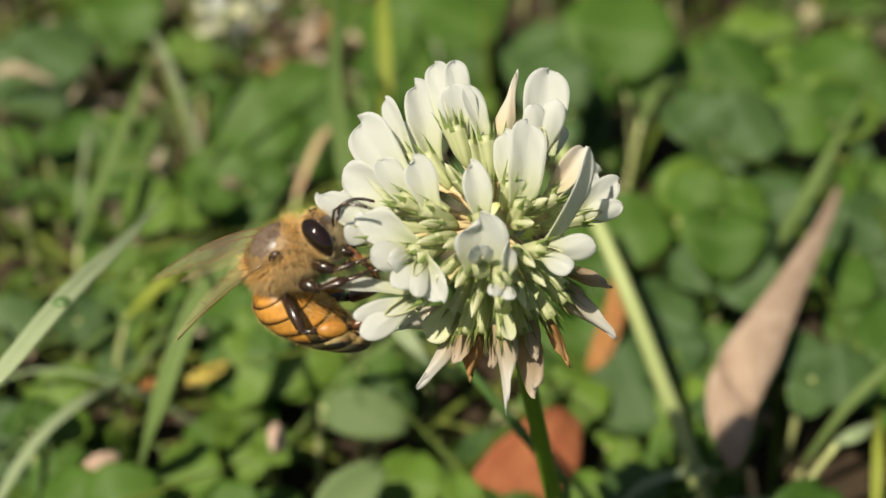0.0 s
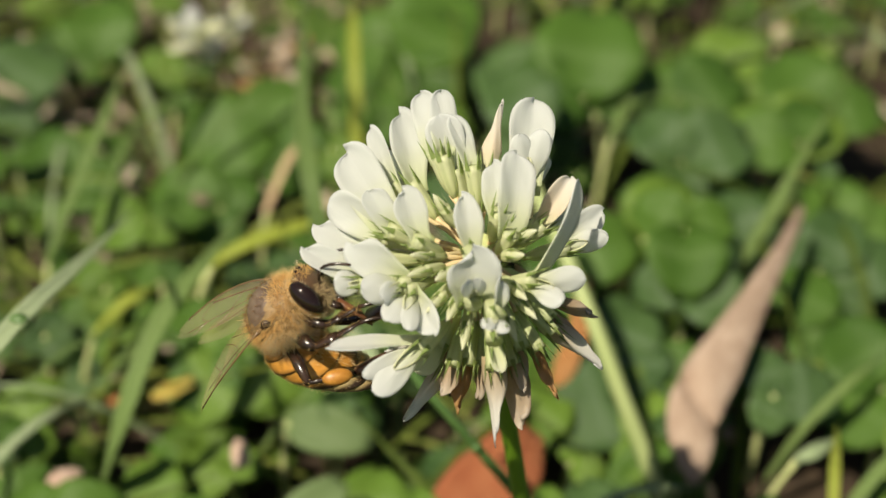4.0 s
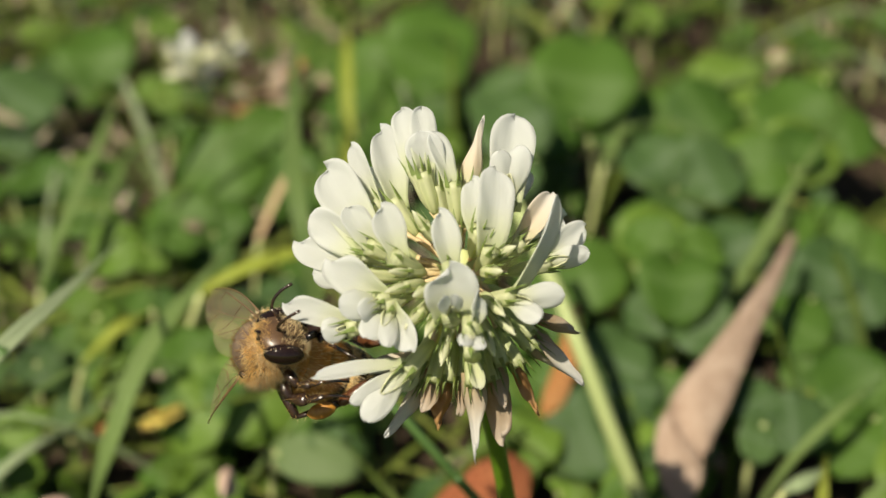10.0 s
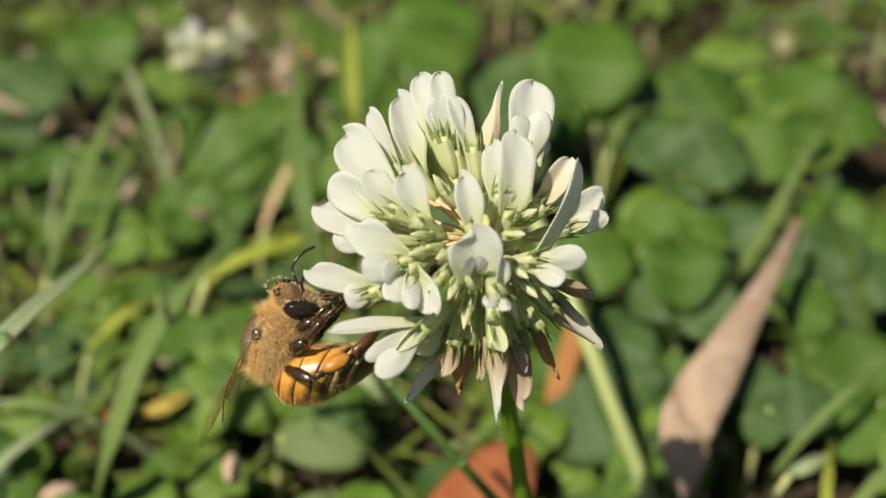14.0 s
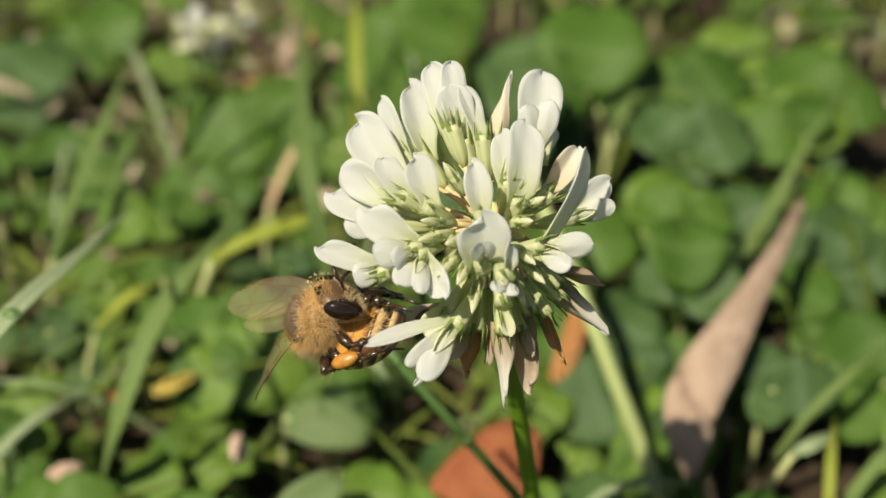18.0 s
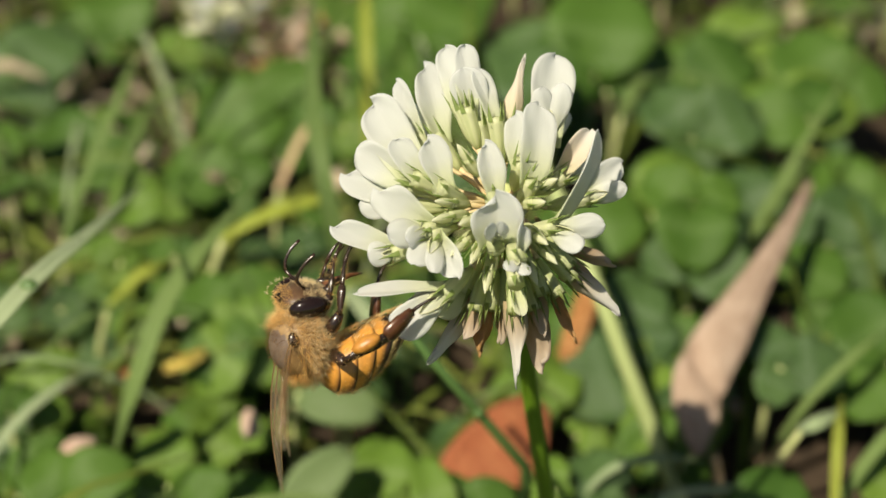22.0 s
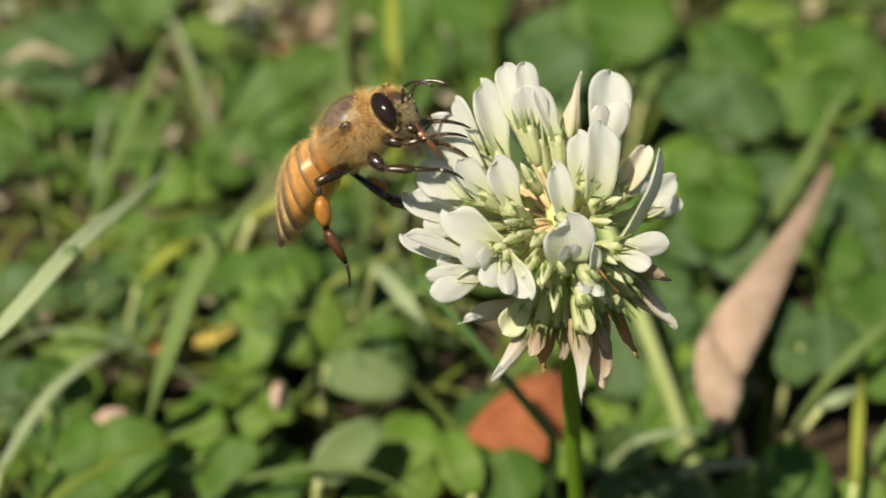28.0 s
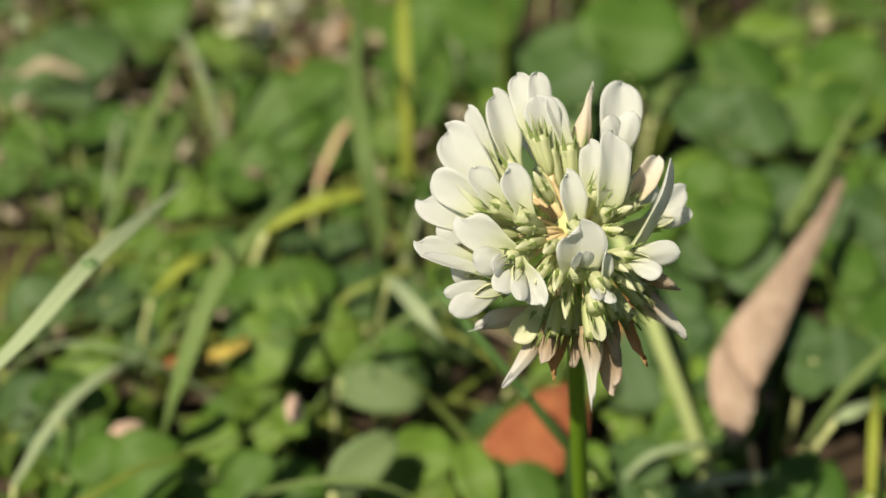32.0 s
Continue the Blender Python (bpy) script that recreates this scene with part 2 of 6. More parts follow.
# ---- building helpers ----
def part(name, geo, material, parent=None, label="", smooth=True, uvs=None):
    """Links (verts, faces) as one mesh object under parent. material: one, or a list with geo's third item naming the slot of each face."""
    me = bpy.data.meshes.new(name)
    me.from_pydata([tuple(v) for v in geo[0]], [], [tuple(f) for f in geo[1]])
    for m in material if isinstance(material, list) else [material]:
        me.materials.append(m)
    if len(geo) > 3 and geo[3] is not None:
        me.polygons.foreach_set("material_index", geo[3])
    uvs = geo[2] if len(geo) > 2 else uvs
    if uvs is not None:
        layer = me.uv_layers.new()
        idx = np.empty(len(me.loops), dtype=np.int32)
        me.loops.foreach_get("vertex_index", idx)
        layer.data.foreach_set("uv", np.asarray(uvs, dtype=np.float32)[idx].ravel())
    if smooth:
        me.polygons.foreach_set("use_smooth", np.ones(len(me.polygons), dtype=bool))
    me.update()
    ob = new(name, me)
    if parent is not None:
        ob.parent = parent
    if label:
        tagged(ob, label)
    return ob


def join(*geos):
    v, f, u, s, base = [], [], [], [], 0
    for k, g in enumerate(geos):
        v += list(g[0])
        f += [tuple(i + base for i in q) for q in g[1]]
        u += list(g[2]) if len(g) > 2 and g[2] is not None else [(0.5, 0.5)] * len(g[0])
        s += list(g[3]) if len(g) > 3 and g[3] is not None else [0] * len(g[1])
        base += len(g[0])
    return v, f, u, s


def moved(g, m):
    return ([m @ Vector(v) for v in g[0]], *g[1:])


def slot(g, k):
    return (g[0], g[1], g[2], [k] * len(g[1]))


def sheet(fn, nu, nv, thick):
    """A thin leaf or petal: fn(u, v) over u 0..1 and v -1..1, given a thickness and closed at its rim."""
    top = np.array([[fn(i / nu, 2 * j / nv - 1) for j in range(nv + 1)] for i in range(nu + 1)], dtype=float)
    du = np.gradient(top, axis=0)
    dv = np.gradient(top, axis=1)
    n = np.cross(du, dv)
    n /= np.linalg.norm(n, axis=2, keepdims=True) + 1e-12
    low = top - n * thick
    k = (nu + 1) * (nv + 1)
    at = lambda i, j: i * (nv + 1) + j
    f = []
    for i in range(nu):
        for j in range(nv):
            f.append((at(i, j), at(i + 1, j), at(i + 1, j + 1), at(i, j + 1)))
            f.append((k + at(i, j), k + at(i, j + 1), k + at(i + 1, j + 1), k + at(i + 1, j)))
    rim = [at(i, 0) for i in range(nu + 1)] + [at(nu, j) for j in range(1, nv + 1)] + [at(i, nv) for i in range(nu - 1, -1, -1)] + [at(0, j) for j in range(nv - 1, 0, -1)]
    for a, b in zip(rim, rim[1:] + rim[:1]):
        f.append((b, a, k + a, k + b))
    uv = [(i / nu, j / nv) for i in range(nu + 1) for j in range(nv + 1)] * 2
    return list(top.reshape(-1, 3)) + list(low.reshape(-1, 3)), f, uv


def tube(points, radii, sides=10, flat=1.0, up=(0, 0, 1), caps=True):
    """A round (or flattened) tapering rod through the points."""
    pts = [Vector(p) for p in points]
    v, f, uv = [], [], []
    n = len(pts)
    for i, p in enumerate(pts):
        t = (pts[min(i + 1, n - 1)] - pts[max(i - 1, 0)]).normalized()
        side = t.cross(Vector(up))
        if side.length < 1e-6:
            side = t.cross(Vector((1, 0, 0)))
        side.normalize()
        top = side.cross(t).normalized()
        for s in range(sides):
            a = 2 * math.pi * s / sides
            v.append(p + radii[i] * (math.cos(a) * side + flat * math.sin(a) * top))
            uv.append((i / (n - 1), s / sides))
    for i in range(n - 1):
        for s in range(sides):
            q = (s + 1) % sides
            f.append((i * sides + s, i * sides + q, (i + 1) * sides + q, (i + 1) * sides + s))
    if caps:
        f.append(tuple(range(sides))[::-1])
        f.append(tuple(range((n - 1) * sides, n * sides)))
    return v, f, uv


def smooth_line(points, n):
    """Catmull-Rom line through the points."""
    p = [Vector(q) for q in points]
    p = [2 * p[0] - p[1]] + p + [2 * p[-1] - p[-2]]
    out = []
    for k in range(n + 1):
        s = k / n * (len(p) - 3)
        i = min(int(s), len(p) - 4)
        t = s - i
        a, b, c, d = p[i:i + 4]
        out.append(0.5 * (2 * b + (c - a) * t + (2 * a - 5 * b + 4 * c - d) * t * t + (3 * b - a - 3 * c + d) * t ** 3))
    return out


def frame_of(x_axis, up):
    x = Vector(x_axis).normalized()
    z = Vector(up)
    z = z - x * z.dot(x)
    if z.length < 1e-6:
        z = Vector((0, 1, 0)) - x * x.y
    z.normalize()
    y = z.cross(x)
    return Matrix(((x.x, y.x, z.x), (x.y, y.y, z.y), (x.z, y.z, z.z))).to_4x4()


# ---- the clover flower ----
FOOT = Vector((0.01594, 0.07358, 0.00000))
HEAD = Vector((0.00327, 0.06998, 0.06312)) - FOOT
flower = new("clover_flower")
flower.empty_display_size = 0.01
tagged(flower, "white clover flower head with browning lower florets on a green stem", "flower")
flower.location = FOOT
rnd = random.Random(7)


def smoothstep(a, b, x):
    t = min(1, max(0, (x - a) / (b - a)))
    return t * t * (3 - 2 * t)


def banner_geo(length, half, bend, fold, notch, skew, wave, ragged=0.0):
    b = radians(bend)

    def at(u, v):
        th = b * u ** 1.3
        wide = (0.36 + 0.64 * smoothstep(0.08, 0.60, u))
        if u > 0.6:
            wide *= math.sqrt(max(0.0, 1 - ((u - 0.6) / 0.415) ** 2.2)) * 0.92 + 0.08
        y = v * wide * half
        drop = fold * half * wide * (abs(v) ** 1.15) * (1.25 - 0.6 * u)
        x = length * u * math.cos(0.55 * th) - notch * length * (1 - abs(v)) ** 2 * u ** 8 - ragged * length * u ** 4 * (0.5 + 0.5 * math.sin(5.5 * v + 20 * skew))
        z = length * u * math.sin(0.55 * th) - drop + wave * half * math.sin(5 * u + 3 * v) * u + 0.10 * half * math.sin(9 * u + 4 * v + 9 * skew) * abs(v) * u + 0.05 * half * math.sin(17 * u - 5 * v + 5 * skew) * v * v
        return x, y + skew * half * u * u, z

    return sheet(at, 12, 8, 0.06 * MM)


def petal_geo(length, half, base=0.34, peak=0.62, blunt=2.5, fold=0.3, bow=0.0, notch=0.0, wave=0.0, twist=0.0, ragged=0.0, drawn=1.0, slant=0.0, seed=0.0):
    """A petal from its claw along x, broadest at peak and round at its end (drawn < 1 pulls the end out to a narrow tongue)."""
    def at(u, v):
        s = 1 - (1 - u) ** 1.5
        w = base + (1 - base) * smoothstep(0, peak, s)
        if s > peak:
            k = (s - peak) / (1 - peak)
            w *= (drawn + (1 - drawn) * (1 - smoothstep(0, 0.6, k))) * math.sqrt(max(0.0, 1 - k ** (blunt + 5 * (1 - drawn))))
        w = max(w, 0.015)
        edge = 1 + 0.05 * math.sin(7 * s + 11 * seed) * abs(v)
        y = v * w * half * edge
        z = fold * half * w * (1.5 - 0.8 * s) * abs(v) ** 1.15 + wave * half * math.sin(4.2 * s + 2.6 * v + 6 * seed) * s + 0.06 * half * math.sin(11 * s - 6 * v + 9 * seed) * abs(v)
        a = twist * s
        x = length * (s - notch * (1 - abs(v)) ** 2 * s ** 6 - ragged * s ** 4 * (0.5 + 0.5 * math.sin(6 * v + 20 * seed))) - slant * half * v * s ** 3
        return x, y * math.cos(a) - z * math.sin(a), y * math.sin(a) + z * math.cos(a) + bow * length * 4 * s * (1 - s)

    return sheet(at, 14, 9, 0.05 * MM)


def keel_geo(length):
    def at(u, v):
        a = v * 2.0
        r = 0.20 * length * math.sin(math.pi * (0.12 + 0.86 * u)) ** 0.7
        return length * u, r * 0.8 * math.sin(a), 0.10 * length * u * u - r * math.cos(a)

    return sheet(at, 7, 8, 0.05 * MM)


def calyx_geo(x0, length, r0, r1, tooth, seed):
    """A ribbed tube with five sharp teeth at its mouth."""
    q = random.Random(seed)
    n, sides = 7, 15
    prof = [0.35, 0.78, 0.98, 1.0, 0.97, 0.94, 0.97]
    v, f, uv = [], [], []
    for i in range(n):
        t = i / (n - 1)
        for s in range(sides):
            a = 2 * math.pi * s / sides
            r = (r0 + (r1 - r0) * t) * prof[i] * (1 + 0.05 * math.cos(10 * a))
            v.append((x0 + length * t, r * math.cos(a), r * math.sin(a)))
            uv.append((0.6 * t, s / sides))
    for i in range(n - 1):
        for s in range(sides):
            k = (s + 1) % sides
            f.append((i * sides + s, (i + 1) * sides + s, (i + 1) * sides + k, i * sides + k))
    f.append(tuple(range(sides)))
    last = (n - 1) * sides
    f.append(tuple(range(last, last + sides))[::-1])
    for j in range(5):
        a = 2 * math.pi * (3 * j + 1.5) / sides
        spread = 1.0 + 0.30 * q.random()
        tl = tooth * (0.7 + 0.6 * q.random())
        mid = len(v)
        for t, w in ((-0.25, 0.30), (0.35, 0.15), (1.0, 0.0)):
            r = r1 * (1.02 + (spread - 1) * max(t, 0))
            for da in (-w, w) if w else (0,):
                v.append((x0 + length + tl * t, r * math.cos(a + da), r * math.sin(a + da)))
                uv.append((0.74 + 0.24 * max(t, 0), 0.5))
        v.append((x0 + length + tl * 0.3, r1 * 0.90 * math.cos(a), r1 * 0.90 * math.sin(a)))
        uv.append((0.8, 0.5))
        f += [(mid, mid + 2, mid + 3, mid + 1), (mid + 2, mid + 4, mid + 3), (mid, mid + 5, mid + 2), (mid + 1, mid + 3, mid + 5), (mid + 2, mid + 5, mid + 4), (mid + 3, mid + 4, mid + 5)]
    return v, f, uv


PETALS = {"white": (WHITE_PETAL, CALYX), "cream": (CREAM_PETAL, CALYX), "blush": (PINK_PETAL, CALYX), "faded": (FADED_PETAL, CALYX_DARK),
          "tan": (TAN_PETAL, CALYX_DARK), "brown": (BROWN_PETAL, CALYX_DARK)}


FRONT = Vector((0, -0.788, 0.616))


def floret(kind, mouth, tip, half=1.0, roll=0, fold=0.35, bow=0.0, peak=0.62, notch=0.0, twist=0.0, drawn=1.0, wings=(), label=""):
    """One floret: stalk, calyx, banner, wings and keel. mouth and tip: where its calyx and its banner end, in millimetres from the head's middle."""
    petal, green = PETALS[kind]
    mouth, tip = Vector(mouth) * MM, Vector(tip) * MM
    droop = kind in ("faded", "tan", "brown")
    cup = min(2.9 * MM, 0.55 * mouth.length)
    way = (mouth * 1.0 + (tip - mouth) * 0.35).normalized()
    base = mouth - way * cup
    m = Matrix.Translation(base) @ frame_of(way, (0, 0, 1))
    body = part("floret", moved(calyx_geo(0, cup, 0.40 * MM, (0.54 if droop else 0.62) * MM, 1.0 * MM, rnd.random()), m), green, flower, label)
    body.location = HEAD
    root = base.normalized() * 0.9 * MM
    bent = smooth_line([root, root.lerp(base, 0.5) + Vector((0, 0, 0.06 * base.length)), base + way * 0.1 * MM], 6)
    part("pedicel", tube(bent, [0.15 * MM] * 6 + [0.24 * MM], 7), PEDICEL, body)
    start = mouth - way * 0.75 * MM

    def lay(to, wide, turn, **shape):
        d = to - start
        return moved(petal_geo(d.length, wide * MM, seed=rnd.random(), **shape), Matrix.Translation(start) @ frame_of(d, FRONT) @ pose(0, 0, 0, turn, 0, 0))

    limp = 3.0 if droop else 1.0
    part("banner", lay(tip, half, roll, fold=fold * (-1.6 if droop else 1), bow=bow, peak=peak, notch=notch + (0.0 if droop else rnd.uniform(0.0, 0.03)), twist=twist + (rnd.uniform(-1.3, 1.3) if droop else 0), drawn=drawn if drawn < 1 or not droop else rnd.uniform(0.45, 0.8), base=0.75 if droop else 0.62, blunt=3.2, slant=rnd.uniform(-0.35, 0.35),
                       wave=rnd.uniform(-0.10, 0.10) * limp, ragged=rnd.uniform(0.08, 0.24) if droop else 0.0), petal, body)
    for k, (to, wide) in enumerate(wings):
        part("wing_petal", lay(Vector(to) * MM, wide, (-1) ** k * 14, fold=-0.30, bow=0.06, peak=0.66, base=0.30, blunt=2.4, wave=rnd.uniform(-0.08, 0.08)), petal, body)
    if wings:
        aim = sum((Vector(to) * MM for to, _ in wings), Vector()) / len(wings) - start
        part("keel", moved(keel_geo(0.6 * aim.length), Matrix.Translation(start + FRONT * 0.15 * MM) @ frame_of(aim, FRONT)), CREAM_PETAL if not droop else petal, body)
    return body


def bud(tip, fat=0.46):
    """A closed young floret, pale green."""
    tip = Vector(tip) * MM
    L = tip.length
    m = frame_of(tip, (0, 0, 1))
    body = part("floret_bud", moved(calyx_geo(0.50 * L, 0.30 * L, 0.36 * MM, fat * MM, 1.1 * MM, rnd.random()), m), CALYX, flower, "small closed pale green clover bud")
    body.location = HEAD
    part("pedicel", moved(tube([(0, 0, 0), (0.52 * L, 0, 0)], [0.19 * MM, 0.24 * MM], 7), m), PEDICEL, body)
    prof = [(0.62, 0.35), (0.76, 0.60), (0.88, 0.52), (0.96, 0.28), (1.02, 0.04)]
    part("bud_tip", moved(tube([(L * x, 0, 0) for x, _ in prof], [r * fat * 1.3 * MM for _, r in prof], 9), m), CREAM_PETAL, body)
    return body


# stem and the knob that carries the florets
stem_pts = smooth_line([(0, 0, -0.003), HEAD * 0.45 + Vector((-0.0004, 0.001, 0)), HEAD * 0.985], 14)
part("stem", tube(stem_pts, [0.70 * MM - 0.06 * MM * i / 14 for i in range(15)], 14), STEM, flower, "smooth green clover stem")
core = part("receptacle", tube([HEAD + Vector((0, 0, z)) * MM for z in (-2.2, -1.4, 0.2, 1.4, 2.0)], [0.7 * MM, 1.25 * MM, 1.3 * MM, 0.9 * MM, 0.1 * MM], 12), STEM_PALE, flower)

# florets: where the calyx ends and where the banner ends, in millimetres from the head's middle
# the crown of the head
floret("white", (-2.9, 3.3, 5.8), (-3.8, 6.5, 8.3), 0.95, roll=-8, fold=0.25)
floret("white", (-2.5, 3, 5.8), (-2.5, 6.3, 8.6), 0.91, roll=10, fold=0.3, notch=0.05)
floret("white", (-0.6, 2.4, 5.5), (-1.8, 4.8, 7.7), 0.76, roll=25)
floret("white", (-4.4, 3.3, 3.4), (-5.1, 7, 6.5), 1.13, roll=15)
floret("white", (-5.7, 2.8, 3.6), (-7, 5.5, 6.3), 0.62, roll=-20, fold=0.5)
floret("white", (-6.2, -0.5, 2.6), (-8.6, 3.8, 5.7), 1.53, roll=-5, fold=0.3, notch=0.03)
floret("white", (-6.3, -0.9, 2.4), (-9.6, 1.5, 3.5), 1.2, roll=-15)
floret("white", (-6, -1.3, 3.2), (-7.2, 0.2, 5.1), 0.91, roll=10)
floret("white", (-4.4, -2.9, 3.6), (-5.1, -0.8, 5.9), 0.98, roll=8)
floret("blush", (0.5, 3.1, 4.8), (1.5, 6.6, 7.6), 0.74, fold=-0.5, peak=0.32, twist=0.3, drawn=0.35)
floret("white", (3.2, 3.1, 3.5), (3.6, 6.8, 7.7), 1.45, fold=0.4, notch=0.07, wings=[((2.5, 4.2, 6.7), 0.84), ((4, 4.4, 6.9), 0.84)])
floret("white", (1.7, -1.8, 3.4), (2, 1.5, 7.1), 1.24, roll=12, bow=0.08)
floret("white", (1, -0.6, 4.1), (0.6, 1.6, 6.3), 0.82, roll=-15)
floret("blush", (3.9, -0.3, 2.8), (5.8, 2.8, 4.3), 0.76, fold=0.8)
floret("white", (3, -4.4, 1.7), (5.8, 0.2, 6), 0.91, roll=55, fold=0.5, bow=0.06, wings=[((6, -4.7, 2.1), 0.84), ((4.4, -6.4, 1.6), 0.73)])
floret("white", (5.7, 0.4, 0.5), (8.1, 2.3, 2.1), 0.84, fold=0.4, wings=[((8.2, 0.4, 1.4), 0.76)])
# florets that face the front
floret("white", (-1, -4.4, 3.8), (-1.6, -2, 6.4), 0.84, roll=10, peak=0.5, bow=0.05)
floret("white", (-1, -6.5, 1.7), (-1.1, -5.4, 4.8), 1.62, fold=0.5, peak=0.5, wings=[((-1.6, -7.5, 4.1), 0.5), ((-0.7, -7.2, 4.1), 0.5)])
floret("white", (0.2, -8.2, 2.1), (0.6, -6.4, 3.5), 0.65, roll=45, fold=0.6, wings=[((-0.4, -9.3, 2.1), 0.47), ((0.7, -9.3, 1.8), 0.47)])
floret("white", (-6.6, -1.2, 1), (-10.3, 0.6, 2.1), 1.16, fold=0.45, roll=10, wings=[((-9.4, -1.2, 1), 0.91)])
floret_head_side = floret("white", (-7.9, -3.6, 1.9), (-10.9, -1.5, 3.7), 0.84, roll=15, fold=0.4, wings=[((-9.3, -3.7, 2.6), 0.8)])
floret("white", (-5.4, -5, 1.8), (-8.2, -3, 3.4), 1.16, roll=-10, fold=0.4, wings=[((-7.6, -5.9, 2.2), 0.95), ((-6.4, -6.4, 2), 0.73)])
floret("white", (-4.9, -5.3, 1.4), (-3.3, -7.9, 0.4), 0.84, roll=20, fold=0.5, wings=[((-6.1, -7.4, 1.1), 0.8), ((-4.8, -8.1, 1), 0.65)])
floret_seat = floret("white", (-5, -6.4, -0.9), (-10.5, -6.1, 0.4), 0.58, roll=50, fold=0.6, wings=[((-8.2, -8.4, -1.9), 0.84), ((-8.7, -7.4, -1.3), 0.65)])
# older florets that hang and fade
floret("faded", (-3, -3, -5.5), (-6.4, -2.2, -6.9), 0.82)
floret("cream", (-2.7, -5, -3.2), (-4.3, -5.9, -4.3), 0.91)
floret("faded", (-2.3, -5.9, -4.3), (-5, -7.5, -7.1), 0.62, peak=0.35)
floret("tan", (-2, -6.5, -3.4), (-2.7, -7.6, -4.8), 0.73)
floret("brown", (-1, -6.1, -3.7), (-1.6, -7.6, -6.5), 0.65)
floret("tan", (-0.2, -5.7, -4.1), (-0.3, -6.7, -6.1), 0.62)
floret("faded", (0.5, -7.3, -2.9), (0.6, -9.9, -7), 0.84, peak=0.25, drawn=0.35)
floret("tan", (1.9, -6.1, -3.7), (2.5, -8.2, -7.2), 0.95, peak=0.4)
floret("tan", (2.4, -5.8, -2.6), (2.6, -7.2, -5.1), 0.55)
floret("brown", (3.5, -5.5, -3), (4.8, -7.1, -5.8), 0.51)
floret("faded", (4.5, -4.5, -2.5), (7.7, -5.2, -5), 0.76, peak=0.5)
floret("tan", (4.7, -2.6, -1.7), (7.6, -2.4, -3), 0.51)
floret("tan", (4.4, -4, -1.8), (6.5, -4, -3.4), 0.62)
floret("cream", (0.4, -7.4, -0.5), (0.8, -8.2, -2.4), 0.47)
# young buds round the middle
bud((-4.6, -3.8, 3.2))
bud((-4.8, -5, 2.6))
bud((-3.2, -5.8, 2.9))
bud((-3.7, -6.7, 1.2))
bud((-2.5, -7.2, 1))
bud((2.2, -6.4, 1.9))
bud((2.9, -6.4, 0.4))
bud((2.2, -3.8, 3.2))
bud((3.1, -2, 3.7))
bud((-3.1, 0.4, 4.6))
bud((-0.6, 0.1, 4.2))
bud((-1.5, -7.3, -1.2))
bud((1.7, -7.2, -0.6))
# the far side of the head
floret("white", (2.8, 4.8, 2), (4.5, 7.7, 3.2), 1.2)
floret("white", (-1, 5.6, 1.6), (-1.6, 9, 2.5), 1.2)
floret("white", (-4.1, 3.4, 2.5), (-6.6, 5.5, 4), 1.2)
floret("white", (-1.7, 2.9, 4.8), (-2.7, 4.7, 7.8), 1.2)
floret("faded", (1.7, 4.8, -3.5), (2.8, 7.7, -5.7), 1.2)
floret("tan", (-1.6, 4.5, -4), (-2.6, 7.2, -6.4), 1.2)
floret("faded", (-4.1, 3.5, -3.1), (-6.6, 5.6, -5), 1.2)
floret("white", (4.5, 3.8, 0), (7.3, 6.1, 0), 1.2)
floret("white", (-5.3, 2.5, 0.5), (-8.6, 4, 0.8), 1.2)
floret("cream", (0, 5.8, -0.8), (0, 9.4, -1.3), 1.2)
floret("tan", (3.3, 2.8, -4.4), (5.4, 4.5, -7.1), 1.2)


# ---- ground and the plant carpet ----
def ground_z(x, y):
    near = max(0.0, 1 - (abs(x) + abs(y - 0.15)) / 1.2)
    return near * (0.0016 * noise.noise((x * 60, y * 60, 0)) + 0.0008 * noise.noise((x * 220, y * 220, 3)))


def axis_steps(lo, hi, far):
    inner = [lo + (hi - lo) * i / 90 for i in range(91)]
    outer = [0.3, 0.7, 1.5, 4, 12, 40, 150]
    return [lo - d for d in reversed(outer)] + inner + [hi + d for d in outer]


gx, gy = axis_steps(-0.22, 0.24, 1), axis_steps(-0.08, 0.42, 1)
gv = [(x, y, ground_z(x, y)) for y in gy for x in gx]
gf = [(j * len(gx) + i, j * len(gx) + i + 1, (j + 1) * len(gx) + i + 1, (j + 1) * len(gx) + i) for j in range(len(gy) - 1) for i in range(len(gx) - 1)]
ground = part("ground", (gv, gf, [(v[0] * 20, v[1] * 20) for v in gv]), SOIL)
tagged(ground, "dark damp soil with dry crumbs under the clover lawn", "ground", kind="structure")


def leaflet_geo(length, half, crease=0.25, cup=0.12, notch=0.08, nu=7, nv=6):
    """A heart-shaped clover leaflet, folded along its midrib; from its joint along x."""
    def at(u, v):
        w = math.sin(math.pi * (0.06 + 0.86 * u ** 0.85)) ** 0.75
        if u > 0.999:
            w *= 0.75
        x = length * (u - notch * (1 - abs(v)) ** 2 * u ** 6 - 0.05 * abs(v) * (1 - u))
        return x, half * w * v, half * (crease * w * abs(v) + cup * math.sin(math.pi * u)) - 0.10 * length * u * u

    return sheet(at, nu, nv, 0.16 * MM)


